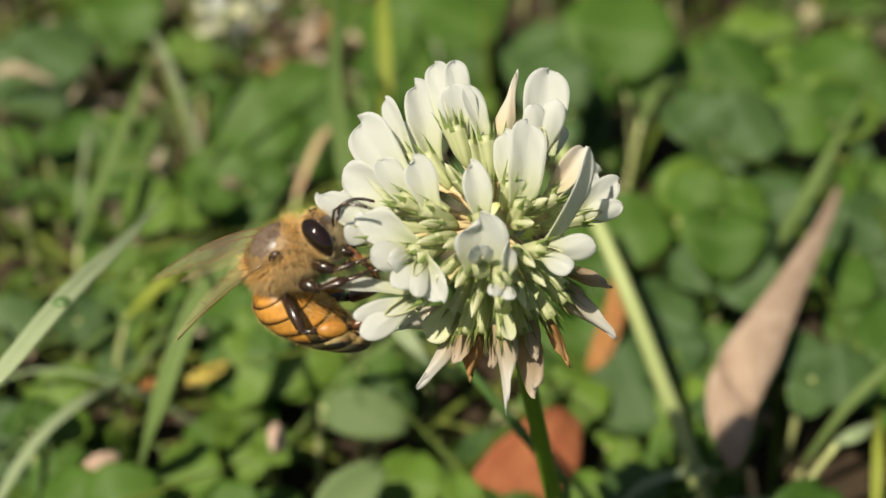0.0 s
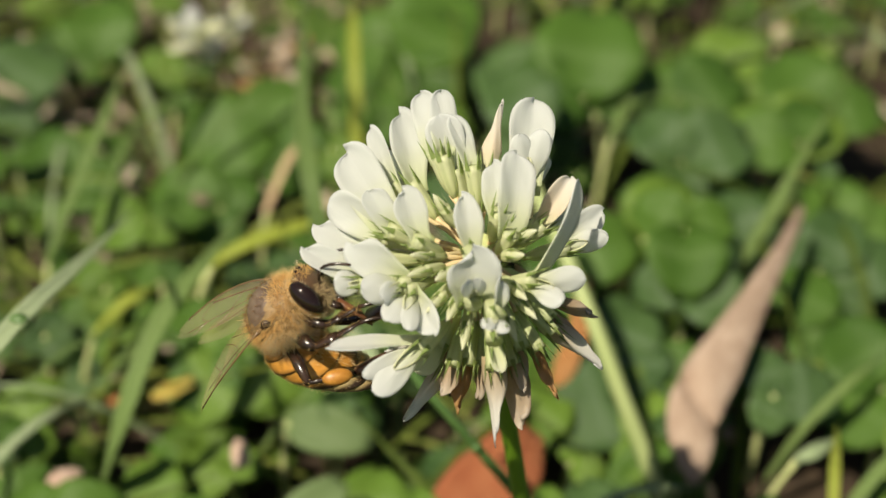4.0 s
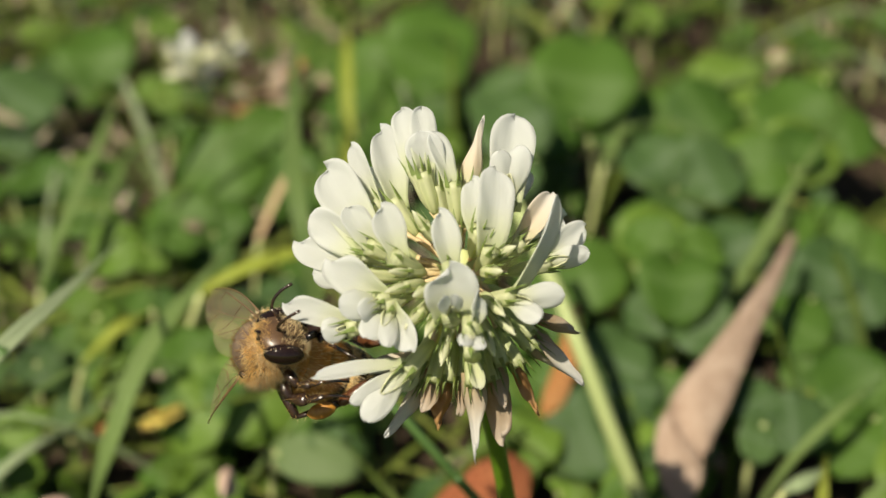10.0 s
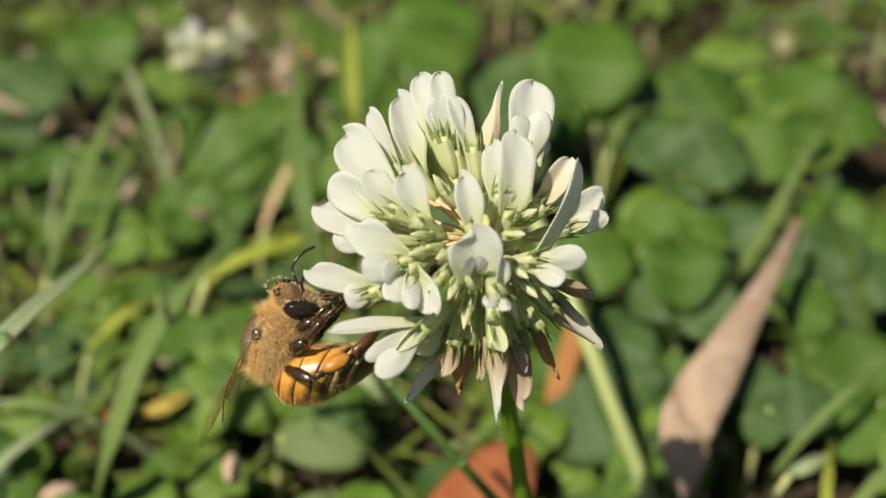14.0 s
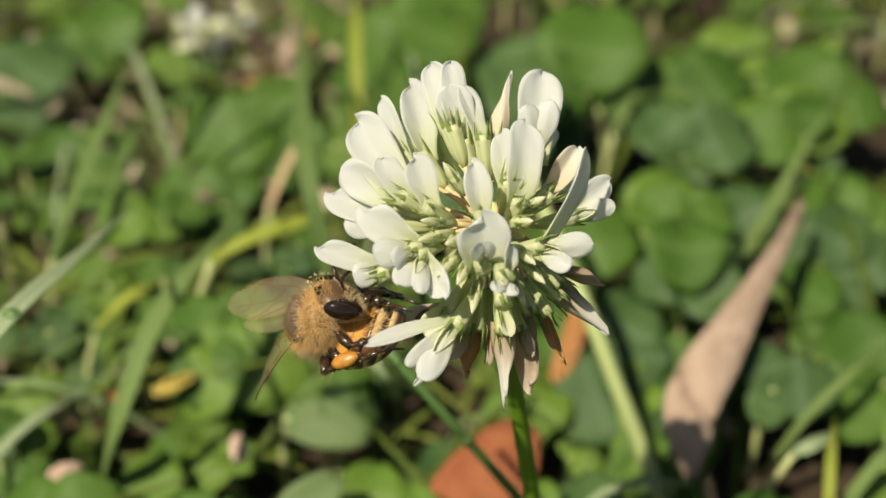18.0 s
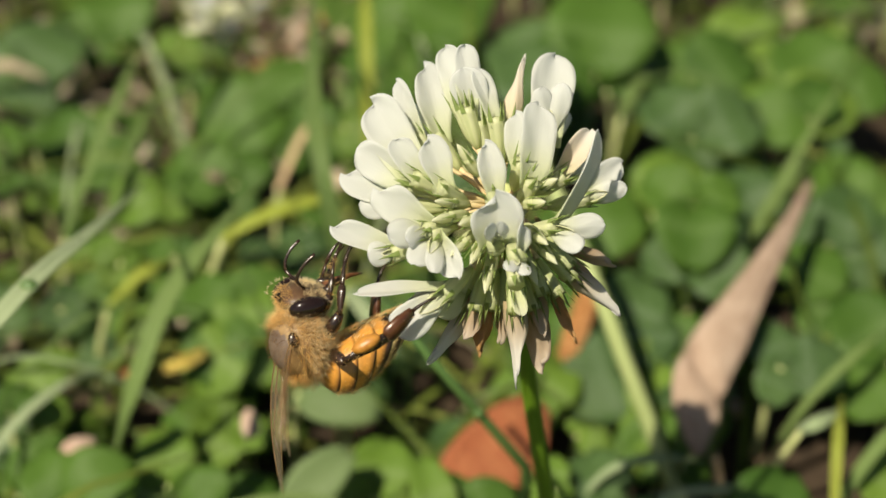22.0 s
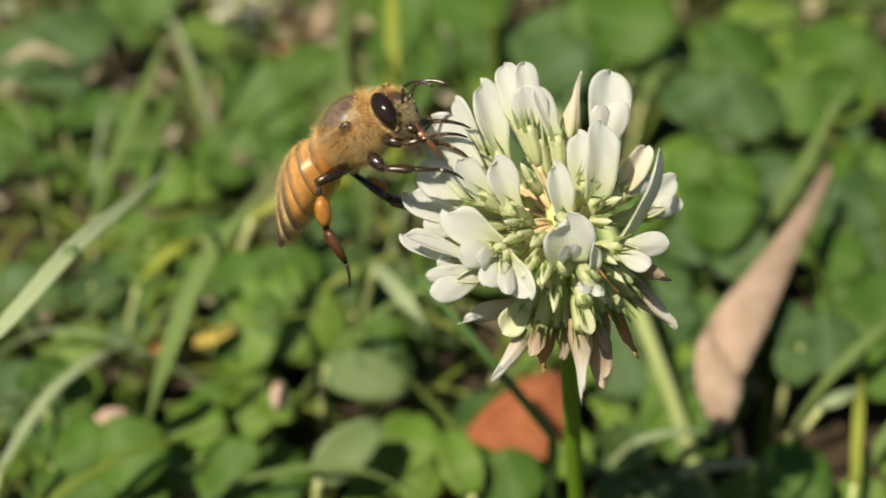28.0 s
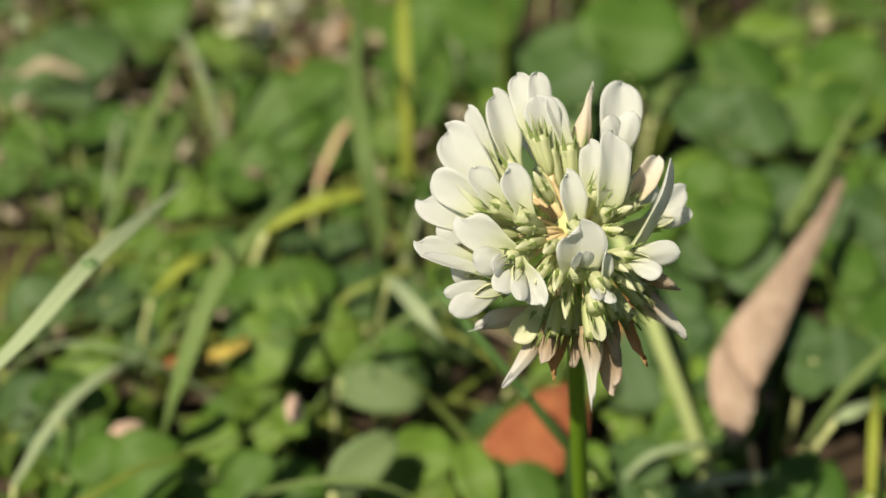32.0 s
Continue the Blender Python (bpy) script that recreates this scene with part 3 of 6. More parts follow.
def blade_geo(points, half, n=12, keel=0.35, twist=0.0):
    """A grass blade along a line, V-shaped, with its tip drawn out."""
    pts = smooth_line(points, n)
    ups = []
    for i, p in enumerate(pts):
        t = (pts[min(i + 1, n)] - pts[max(i - 1, 0)]).normalized()
        side = t.cross(Vector((0, 0, 1)))
        side = side.normalized() if side.length > 1e-3 else Vector((1, 0, 0))
        side = Matrix.Rotation(twist * i / n, 3, t) @ side
        ups.append((p, side, side.cross(t).normalized()))

    def at(u, v):
        p, side, up = ups[min(n, round(u * n))]
        w = half * (0.75 + 0.25 * smoothstep(0, 0.3, u)) * (1 - 0.93 * smoothstep(0.55, 1.0, u))
        return p + side * (v * w) + up * (keel * w * abs(v))

    return sheet(at, n, 4, 0.15 * MM)


def clover_leaf(at, size, yaw, tilt=28, material=None, lean=0, label="", solo=False, slim=0.52):
    """A clover leaf: stalk from the ground and three leaflets. at: the middle of the front leaflet, metres; size: its length."""
    base = Vector(at) - Matrix.Rotation(radians(tilt), 3, "X") @ (Matrix.Rotation(radians(yaw), 3, "Z") @ Vector((size * 0.5, 0, 0)))
    leaf = new("clover_leaf")
    leaf.empty_display_size = 0.004
    foot = Vector((base.x + 0.3 * (base.x - at[0]), base.y + 0.3 * (base.y - at[1]), 0))
    leaf.location = foot
    tagged(leaf, label or "green clover leaf of rounded leaflets on a thin stalk", "leaf", "clover leaves in the lawn")
    mat = material or LEAF
    top = base - foot
    mid = Vector((top.x * 0.35, top.y * 0.35, top.z * 0.6))
    part("leaf_stalk", tube(smooth_line([(0, 0, -0.002), mid, top], 7), [0.42 * MM] * 8, 6), STEM_PALE, leaf)
    geo = leaflet_geo(size, size * slim, crease=rnd.uniform(0.10, 0.35), cup=rnd.uniform(0.0, 0.18), notch=rnd.uniform(0.03, 0.10))
    for k, turn in enumerate((0,) if solo else (0, 108, -112) if rnd.random() < 0.55 else (0, rnd.choice((105, -105)))):
        m = pose(*top, tilt, lean, 0) @ pose(0, 0, 0, 0, rnd.uniform(-8, 8), yaw + turn)
        part("leaflet", moved(geo, m @ Matrix.Scale(1 if k == 0 else rnd.uniform(0.6, 0.9), 4)), mat, leaf)
    return leaf


def grass_blade(points, half, material=None, label="", twist=0.3, keel=0.35, joint=0):
    """A single grass plant: one long blade, with its sheath at the ground and, where joint is given, a dark joint that far along."""
    p0 = Vector((points[0][0], points[0][1], 0))
    plant = new("tall_grass")
    plant.empty_display_size = 0.004
    plant.location = p0
    tagged(plant, label or "long green grass blade arching over the clover", "plant", "single tall grasses")
    pts = [Vector(p) - p0 for p in points]
    part("blade", blade_geo(pts, half * MM, keel=keel, twist=twist), material or BLADE, plant)
    if pts[0].z > 0.002:
        lean = (pts[0] - pts[1]).normalized() * 0.4 * pts[0].z
        root = Vector((pts[0].x + lean.x, pts[0].y + lean.y, -0.001))
        part("sheath", tube(smooth_line([root, root.lerp(pts[0], 0.6) + Vector((0, 0, 0.001)), pts[0]], 6), [0.45 * half * MM] * 7, 7), STEM_PALE, plant)
    if joint:
        line = smooth_line(pts, 40)
        k = round(40 * joint)
        part("joint", tube([line[k - 1], line[k].lerp(line[k - 1], 0.4), line[k]], [half * 0.9 * MM, half * 1.15 * MM, half * 0.9 * MM], 8, 0.6), STEM_DARK, plant, "dark swollen joint")
    return plant


CLEAR = [(-0.0188, 0.1700, 0.0060), (-0.0100, 0.1990, 0.0060), (0.0084, 0.2090, 0.0065), (0.0188, 0.1753, 0.0055), (-0.0300, 0.2050, 0.0060), (-0.0480, 0.1660, 0.0050), (-0.0374, 0.1034, 0.0033), (-0.0185, 0.1073, 0.0035), (-0.0408, 0.1006, 0.0019), (-0.0531, 0.1793, 0.0036), (-0.0171, 0.1599, 0.0035), (-0.0119, 0.1675, 0.0032), (0.0399, 0.1854, 0.0036), (0.0529, 0.1796, 0.0032), (0.0444, 0.1042, 0.0067), (0.0407, 0.1117, 0.0040), (0.0499, 0.1158, 0.0041), (0.0453, 0.1177, 0.0048), (0.0398, 0.0972, 0.0049), (-0.0502, 0.1198, 0.0028), (-0.0267, 0.1106, 0.0027), (-0.0239, 0.1364, 0.0030), (0.0212, 0.1995, 0.0034), (-0.0673, 0.1709, 0.0031), (0.0100, 0.1046, 0.0051), (0.0060, 0.0975, 0.0050), (0.0355, 0.1166, 0.0041), (0.0323, 0.1086, 0.0039), (0.0314, 0.1022, 0.0032), (-0.0346, 0.1154, 0.0015)]


def is_clear(x, y, z):
    """Whether a leaf there would grow over one of the bare spots (they are open towards the south)."""
    return any((x - a) ** 2 + (y + 1.25 * z - b) ** 2 < r * r for a, b, r in CLEAR)


def carpet(seed, n, zlo, zhi, slo, shi, area):
    """Many small leaflets, joined: the low growth that nobody could count."""
    q = random.Random(seed)
    vs, fs, us, base = [], [], [], 0
    shapes = [leaflet_geo(1.0, 0.5 * k, 0.2, 0.1, 0.06, 4, 4) for k in (0.75, 0.95, 1.1)]
    shapes = [(np.array([tuple(v) for v in g[0]]), g[1], g[2]) for g in shapes]
    for _ in range(n):
        x, y = q.uniform(area[0], area[1]), q.uniform(area[2], area[3])
        z = q.uniform(zlo, zhi)
        s = q.uniform(slo, shi)
        if is_clear(x, y, z) or y > 0.15 and q.random() < 0.45:
            continue
        yaw, tip, roll = q.uniform(0, 360), q.gauss(18, 20), q.gauss(0, 18)
        m = pose(x, y, z, tip, roll, 0) @ pose(0, 0, 0, 0, 0, yaw)
        for t in (0, 115, -115):
            r = np.array((m @ pose(0, 0, 0, 0, q.uniform(-15, 15), t) @ Matrix.Scale(s, 4)))
            v, f, u = shapes[q.randrange(3)]
            vs.append(v @ r[:3, :3].T + r[:3, 3])
            fs += [tuple(i + base for i in p) for p in f]
            us += u
            base += len(v)
    return np.concatenate(vs), fs, us


def tuft(seed, n, area, lo, hi, half):
    q = random.Random(seed)
    vs, fs, us, base = [], [], [], 0
    for _ in range(n):
        x, y = q.uniform(area[0], area[1]), q.uniform(area[2], area[3])
        L, a = q.uniform(lo, hi), q.uniform(0, 2 * math.pi)
        if is_clear(x, y, 0.004) or y > 0.15 and q.random() < 0.35:
            continue
        rise = q.uniform(0.15, 0.75)
        d = Vector((math.cos(a), math.sin(a), 0))
        if L > 0.015 and (is_clear(x + d.x * L, y + d.y * L, L * rise * 0.7) or is_clear(x + 0.5 * d.x * L, y + 0.5 * d.y * L, L * rise * 0.7)):
            continue
        p = Vector((x, y, 0))
        g = blade_geo([p, p + d * L * 0.4 + Vector((0, 0, L * rise * 0.7)), p + d * L + Vector((0, 0, L * rise * q.uniform(0.4, 1.0)))], q.uniform(half * 0.5, half) * MM, 6)
        vs.append(np.array([tuple(v) for v in g[0]]))
        fs += [tuple(i + base for i in f) for f in g[1]]
        us += g[2]
        base += len(g[0])
    return np.concatenate(vs), fs, us


AREA = (-0.20, 0.22, 0.005, 0.38)
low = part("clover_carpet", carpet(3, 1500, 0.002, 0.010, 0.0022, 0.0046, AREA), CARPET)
tagged(low, "low carpet of small clover leaves, coloured from deep shade to sun", "clover", kind="stuff")
turf = part("grass_turf", tuft(5, 1800, AREA, 0.012, 0.040, 0.60), GRASS)
long_grass = part("grass_turf", tuft(8, 1000, (-0.18, 0.20, 0.06, 0.36), 0.016, 0.040, 0.60), GRASS_LIGHT)
tagged(long_grass, "longer pale grass leaning in all directions", "grass", kind="stuff")
tagged(turf, "short thin grass growing between the clover", "grass", kind="stuff")
straws = part("dry_litter", tuft(6, 900, AREA, 0.004, 0.018, 0.8), LITTER)
tagged(straws, "dry straw and leaf litter on the soil", "litter", kind="stuff")


def flakes(seed, n, area, top=0.010, big=0.0026):
    """Crumbs and scraps of dry leaf strewn in the low growth, joined."""
    q = random.Random(seed)
    shape = sheet(lambda u, v: (u - 0.5, 0.5 * v * math.sin(math.pi * (0.12 + 0.76 * u)) ** 0.6, 0.25 * v * v + 0.15 * math.sin(5 * u)), 4, 3, 0.08)
    pts = np.array([tuple(v) for v in shape[0]])
    vs, fs, us, base = [], [], [], 0
    for _ in range(n):
        x, y, z = q.uniform(area[0], area[1]), q.uniform(area[2], area[3]), q.uniform(0.001, top)
        if is_clear(x, y, z):
            continue
        s = q.uniform(0.0008, big)
        m = np.array(pose(x, y, z, q.uniform(-50, 60), q.uniform(-40, 40), q.uniform(0, 360)) @ Matrix.Diagonal((s, s * q.uniform(0.3, 0.8), s, 1)))
        vs.append(pts @ m[:3, :3].T + m[:3, 3])
        fs += [tuple(i + base for i in f) for f in shape[1]]
        us += shape[2]
        base += len(pts)
    return np.concatenate(vs), fs, us


scraps = part("dry_litter", join(flakes(12, 1500, AREA), flakes(13, 620, (-0.10, 0.0, 0.14, 0.28), 0.015, 0.0034)), LITTER)
tagged(scraps, "crumbled scraps of dry leaf strewn under the clover", "litter", kind="stuff")


def rolled_leaf(points, widths, material, name, label, category, curl=1.9, flat=0.45, n=16, dent=0.0):
    """A dead leaf curled along its length. widths: half widths in millimetres at even steps along it."""
    pts = smooth_line(points, n)
    p0 = pts[0].copy()

    def at(u, v):
        i = min(n, round(u * n))
        t = (pts[min(i + 1, n)] - pts[max(i - 1, 0)]).normalized()
        side = t.cross(Vector((0, -0.62, 0.78))).normalized()
        up = side.cross(t)
        s = u * (len(widths) - 1)
        k = min(int(s), len(widths) - 2)
        w = (widths[k] * (1 - (s - k)) + widths[k + 1] * (s - k)) * MM
        a = v * curl
        w *= 1 + 0.05 * math.sin(9 * u + 2 * v)
        ridge = flat * w * math.cos(a) - dent * w * math.exp(-((u - 0.64 + 0.10 * v) / 0.035) ** 2) + 0.10 * dent * w * math.sin(16 * v + 5 * u)
        return pts[i] - p0 + side * (w * math.sin(a) / max(0.6, math.sin(min(curl, 1.57)))) + up * ridge

    ob = new(name)
    ob.empty_display_size = 0.004
    ob.location = p0
    part("leaf_blade", sheet(at, n, 10, 0.25 * MM), material, ob)
    rib = [Vector(at(k / n, 0)) + Vector((0, -0.00008, 0.0001)) for k in range(n + 1)]
    part("midrib", tube(rib, [(0.20 - 0.18 * k / n) * MM for k in range(n + 1)], 6), material, ob)
    return tagged(ob, label, category)


def chip(at, size, material, name, label, category, turn=0, tilt=0, squash=(1.0, 0.6, 0.35)):
    """A small pebble or flake with an uneven outline."""
    q = random.Random(label + str(at))
    v, f, uv = [], [], []
    n, sides = 7, 10
    off = q.uniform(0, 50)
    for i in range(n + 1):
        th = math.pi * i / n
        for s in range(sides):
            ph = 2 * math.pi * s / sides
            d = Vector((math.sin(th) * math.cos(ph), math.sin(th) * math.sin(ph), math.cos(th)))
            r = 1 + 0.35 * noise.noise(d * 1.3 + Vector((off, 0, 0)))
            v.append((d.x * r * squash[0] * size, d.y * r * squash[1] * size, d.z * r * squash[2] * size))
            uv.append((i / n, s / sides))
    for i in range(n):
        for s in range(sides):
            k = (s + 1) % sides
            f.append((i * sides + s, (i + 1) * sides + s, (i + 1) * sides + k, i * sides + k))
    ob = part(name, (v, f, uv), material)
    ob.matrix_basis = pose(*at, tilt, 0, turn)
    return tagged(ob, label, category)


def stalk(name, points, half, material, label, category, jointed=True):
    """A thin round stalk with a joint or two, standing in the ground at its first point."""
    p0 = Vector((points[0][0], points[0][1], 0))
    pts = smooth_line([Vector(p) - p0 for p in points], 16)
    rad = [half * MM * (1 - 0.25 * i / 16) for i in range(17)]
    foot = [Vector((pts[0].x - (pts[1].x - pts[0].x) * 1.5, pts[0].y - (pts[1].y - pts[0].y) * 1.5, -0.002))]
    ob = new(name)
    ob.empty_display_size = 0.004
    ob.location = p0
    part("stem", tube(foot + pts, [rad[0]] + rad, 10), material, ob)
    for k in (6, 12) if jointed else ():
        part("joint", tube([pts[k].lerp(pts[k - 1], 0.25), pts[k], pts[k].lerp(pts[k + 1], 0.25)], [rad[k] * 1.02, rad[k] * 1.22, rad[k] * 1.02], 10), material, ob)
    return tagged(ob, label, category)


def spent_head(at, radius, kind):
    """A small faded clover head: hanging florets round a knob, on a short stalk."""
    q = random.Random(str(at))
    head = new("spent_clover_head")
    head.empty_display_size = 0.003
    head.location = (at[0], at[1], 0)
    tagged(head, "small %s clover head low in the lawn" % ("faded brown" if kind == "brown" else "young cream"), "flower")
    c = Vector((0, 0, at[2]))
    part("stem", tube([(0, 0, -0.002), c * 0.5 + Vector((0.0004, 0, 0)), c], [0.5 * MM] * 3, 7), STEM, head)
    for k in range(13):
        a, e = k * 2.4, q.uniform(-0.9, 0.8)
        d = Vector((math.cos(a) * math.cos(e), math.sin(a) * math.cos(e), math.sin(e)))
        m = Matrix.Translation(c) @ frame_of(d, (0, 0, 1))
        part("floret", moved(banner_geo(radius, radius * 0.26, 15, 0.7, 0.03, 0, 0.05), m), (CREAM_PETAL if q.random() < 0.6 else WHITE_PETAL) if kind == "cream" else (TAN_PETAL if q.random() < 0.5 else BROWN_PETAL), head)
    return head


# single clover leaves that stand out of the carpet
clover_leaf((-0.0581, 0.1783, 0.014), 0.0128, 59, material=LEAF_BLUE)
clover_leaf((-0.0255, 0.1548, 0.016), 0.0131, -160, material=LEAF)
clover_leaf((-0.0501, 0.156, 0.012), 0.0101, 119, material=LEAF)
clover_leaf((-0.0495, 0.1902, 0.014), 0.0124, 100, material=LEAF)
clover_leaf((-0.0372, 0.1397, 0.013), 0.0078, -160, material=LEAF_BRIGHT)
clover_leaf((-0.0295, 0.1453, 0.014), 0.0096, 160, material=LEAF)
clover_leaf((-0.0176, 0.1163, 0.016), 0.0096, 20, material=LEAF)
clover_leaf((-0.0152, 0.1115, 0.013), 0.0095, -20, material=LEAF_BRIGHT)
clover_leaf((-0.0105, 0.1176, 0.015), 0.0072, 90, material=LEAF_BLUE, solo=True, slim=0.3, label="narrow pale green leaf lying in the lawn")
clover_leaf((-0.0408, 0.1063, 0.014), 0.0081, 35, material=LEAF_BRIGHT, solo=True, slim=0.3, label="narrow pale green leaf lying in the lawn")
clover_leaf((-0.0485, 0.1038, 0.01), 0.0070, 160, material=LEAF_BLUE)
clover_leaf((-0.026, 0.0963, 0.012), 0.0065, 100, material=LEAF_BRIGHT)
clover_leaf((-0.031, 0.09, 0.014), 0.0079, 20, material=LEAF)
clover_leaf((-0.0091, 0.0912, 0.014), 0.0085, 45, material=LEAF_PALE, solo=True, slim=0.3, label="narrow pale green leaf lying in the lawn")
clover_leaf((-0.0081, 0.1031, 0.013), 0.0092, -12, material=LEAF_PALE, solo=True, slim=0.3, label="narrow pale green leaf lying in the lawn")
clover_leaf((-0.0426, 0.1017, 0.008), 0.0062, 59, material=LEAF)
clover_leaf((0.0191, 0.1657, 0.018), 0.0143, 150, material=LEAF)
clover_leaf((0.0248, 0.1694, 0.022), 0.0151, 80, material=LEAF)
clover_leaf((0.0318, 0.1233, 0.02), 0.0092, -95, material=LEAF)
clover_leaf((0.0428, 0.1704, 0.016), 0.0113, 29, material=LEAF)
clover_leaf((0.0475, 0.1554, 0.016), 0.0099, 180, material=LEAF)
clover_leaf((0.0551, 0.161, 0.015), 0.0110, 40, material=LEAF_BRIGHT)
clover_leaf((0.0548, 0.1688, 0.017), 0.0121, 119, material=LEAF)
clover_leaf((0.0309, 0.1392, 0.016), 0.0100, 170, material=LEAF)
clover_leaf((0.0475, 0.1253, 0.014), 0.0081, 59, material=LEAF)
clover_leaf((0.0438, 0.1079, 0.014), 0.0074, 0, material=LEAF_BLUE)
clover_leaf((0.035, 0.0865, 0.016), 0.0076, 59, material=LEAF)
clover_leaf((0.0503, 0.1205, 0.01), 0.0087, 100, material=LEAF)
clover_leaf((0.0202, 0.1087, 0.011), 0.0106, -160, material=LEAF_BLUE)
clover_leaf((0.0158, 0.1199, 0.01), 0.0093, 100, material=LEAF)
clover_leaf((0.0028, 0.1822, 0.018), 0.0127, 59, material=LEAF)
clover_leaf((-0.0023, 0.1751, 0.014), 0.0109, 29, material=LEAF)
clover_leaf((0.0471, 0.1773, 0.018), 0.0107, 70, material=LEAF_BRIGHT)
clover_leaf((0.0542, 0.1425, 0.014), 0.0094, 119, material=LEAF)
clover_leaf((0.0022, 0.0879, 0.016), 0.0072, 110, material=LEAF_BRIGHT, solo=True, slim=0.3, label="narrow pale green leaf lying in the lawn")
clover_leaf((0.0079, 0.0876, 0.014), 0.0061, 20, material=LEAF)
clover_leaf((-0.0061, 0.1208, 0.009), 0.0088, 0, material=LEAF_BLUE)
clover_leaf((-0.022, 0.0916, 0.01), 0.0076, 150, material=LEAF)
clover_leaf((-0.0219, 0.1085, 0.008), 0.0070, 59, material=LEAF)
clover_leaf((-0.0392, 0.1235, 0.009), 0.0082, -160, material=LEAF)
clover_leaf((-0.0511, 0.1224, 0.008), 0.0089, 29, material=LEAF_BLUE)
clover_leaf((-0.0591, 0.1519, 0.014), 0.0092, 90, material=LEAF)
clover_leaf((0.0065, 0.1313, 0.008), 0.0099, 40, material=LEAF)
clover_leaf((0.0323, 0.1086, 0.006), 0.0077, 20, material=LEAF)
clover_leaf((0.0246, 0.1001, 0.008), 0.0073, -160, material=LEAF)
clover_leaf((0.0439, 0.1453, 0.012), 0.0089, 10, material=LEAF)
clover_leaf((0.0261, 0.122, 0.012), 0.0094, 80, material=LEAF)
clover_leaf((0.0148, 0.1709, 0.016), 0.0135, 140, material=LEAF_BLUE)
clover_leaf((0.0033, 0.1898, 0.016), 0.0146, 59, material=LEAF)
clover_leaf((-0.0532, 0.1932, 0.014), 0.0105, 80, material=LEAF)
clover_leaf((0.0509, 0.1146, 0.014), 0.0094, 119, material=LEAF)
clover_leaf((0.0567, 0.1301, 0.014), 0.0081, 20, material=LEAF_BLUE)
clover_leaf((-0.0381, 0.0958, 0.01), 0.0082, 40, material=LEAF)
clover_leaf((-0.0034, 0.0969, 0.01), 0.0071, 80, material=LEAF_BRIGHT)
clover_leaf((0.0335, 0.1262, 0.020), 0.0096, 75, material=LEAF_BLUE)
clover_leaf((0.0395, 0.1475, 0.020), 0.0100, 20, material=LEAF_BLUE)
clover_leaf((0.0140, 0.1560, 0.022), 0.0105, 120, material=LEAF_BLUE)
clover_leaf((0.0490, 0.0930, 0.012), 0.0070, 60, material=LEAF_BRIGHT)
clover_leaf((0.0430, 0.0880, 0.010), 0.0062, 150, material=LEAF_BRIGHT)
clover_leaf((0.0250, 0.0890, 0.010), 0.0060, 35, material=LEAF_PALE)
clover_leaf((0.0190, 0.0935, 0.012), 0.0066, 110, material=LEAF_BLUE)
clover_leaf((0.0540, 0.1010, 0.014), 0.0078, 95, material=LEAF_BRIGHT)
clover_leaf((0.0100, 0.1420, 0.016), 0.0092, 30, material=LEAF_BLUE)
clover_leaf((0.0250, 0.1180, 0.015), 0.0085, 60, tilt=32, material=LEAF_BLUE)
clover_leaf((0.0300, 0.1130, 0.013), 0.0074, 140, tilt=34, material=LEAF)
clover_leaf((0.0230, 0.1300, 0.017), 0.0092, 15, tilt=34, material=LEAF)
clover_leaf((0.0400, 0.1360, 0.017), 0.0090, 110, tilt=34, material=LEAF_BLUE)
clover_leaf((0.0265, 0.1060, 0.012), 0.0070, 95, tilt=30, material=LEAF_BRIGHT)
clover_leaf((0.0310, 0.1370, 0.018), 0.0088, 60, tilt=36, material=LEAF_BRIGHT)
clover_leaf((0.0150, 0.1080, 0.012), 0.0072, 45, tilt=30, material=LEAF_BRIGHT)
clover_leaf((0.0520, 0.1330, 0.016), 0.0084, 60, tilt=34, material=LEAF_BLUE)
# grass blades
grass_blade([(-0.039, 0.0726, 0.04), (-0.0338, 0.0764, 0.044), (-0.0301, 0.0829, 0.046), (-0.0281, 0.096, 0.042), (-0.028, 0.1152, 0.034)], 0.86, BLADE_PALE, "pale grass blade with a dark joint", joint=0.5)
grass_blade([(-0.0309, 0.0944, 0.012), (-0.0276, 0.0958, 0.022), (-0.0246, 0.1031, 0.028), (-0.0205, 0.1114, 0.03), (-0.0165, 0.1262, 0.028)], 1.03, BLADE)
grass_blade([(-0.0227, 0.1228, 0.02), (-0.0181, 0.1243, 0.022), (-0.0116, 0.1282, 0.022), (-0.008, 0.1357, 0.018)], 1.03, BLADE_YELLOW, "yellow-green grass blade lying across the clover")
grass_blade([(-0.0095, 0.1153, 0.01), (-0.0086, 0.1145, 0.024), (-0.0098, 0.1173, 0.032), (-0.0116, 0.1263, 0.036), (-0.0133, 0.1485, 0.036), (-0.0146, 0.1659, 0.034)], 1.01, BLADE)
grass_blade([(-0.0443, 0.1309, 0.014), (-0.0415, 0.1374, 0.02), (-0.0383, 0.1456, 0.026), (-0.0365, 0.1551, 0.03)], 0.73, BLADE)
grass_blade([(-0.007, 0.1445, 0.012), (-0.0073, 0.1499, 0.022), (-0.0079, 0.1604, 0.03), (-0.0085, 0.1727, 0.03)], 0.85, BLADE_YELLOW)
grass_blade([(0.0367, 0.1269, 0.01), (0.0408, 0.1291, 0.018), (0.0461, 0.1345, 0.026), (0.0561, 0.1494, 0.032)], 0.63, BLADE)
grass_blade([(0.0268, 0.1559, 0.016), (0.0291, 0.1602, 0.018), (0.0328, 0.1684, 0.018)], 0.72, BLADE)
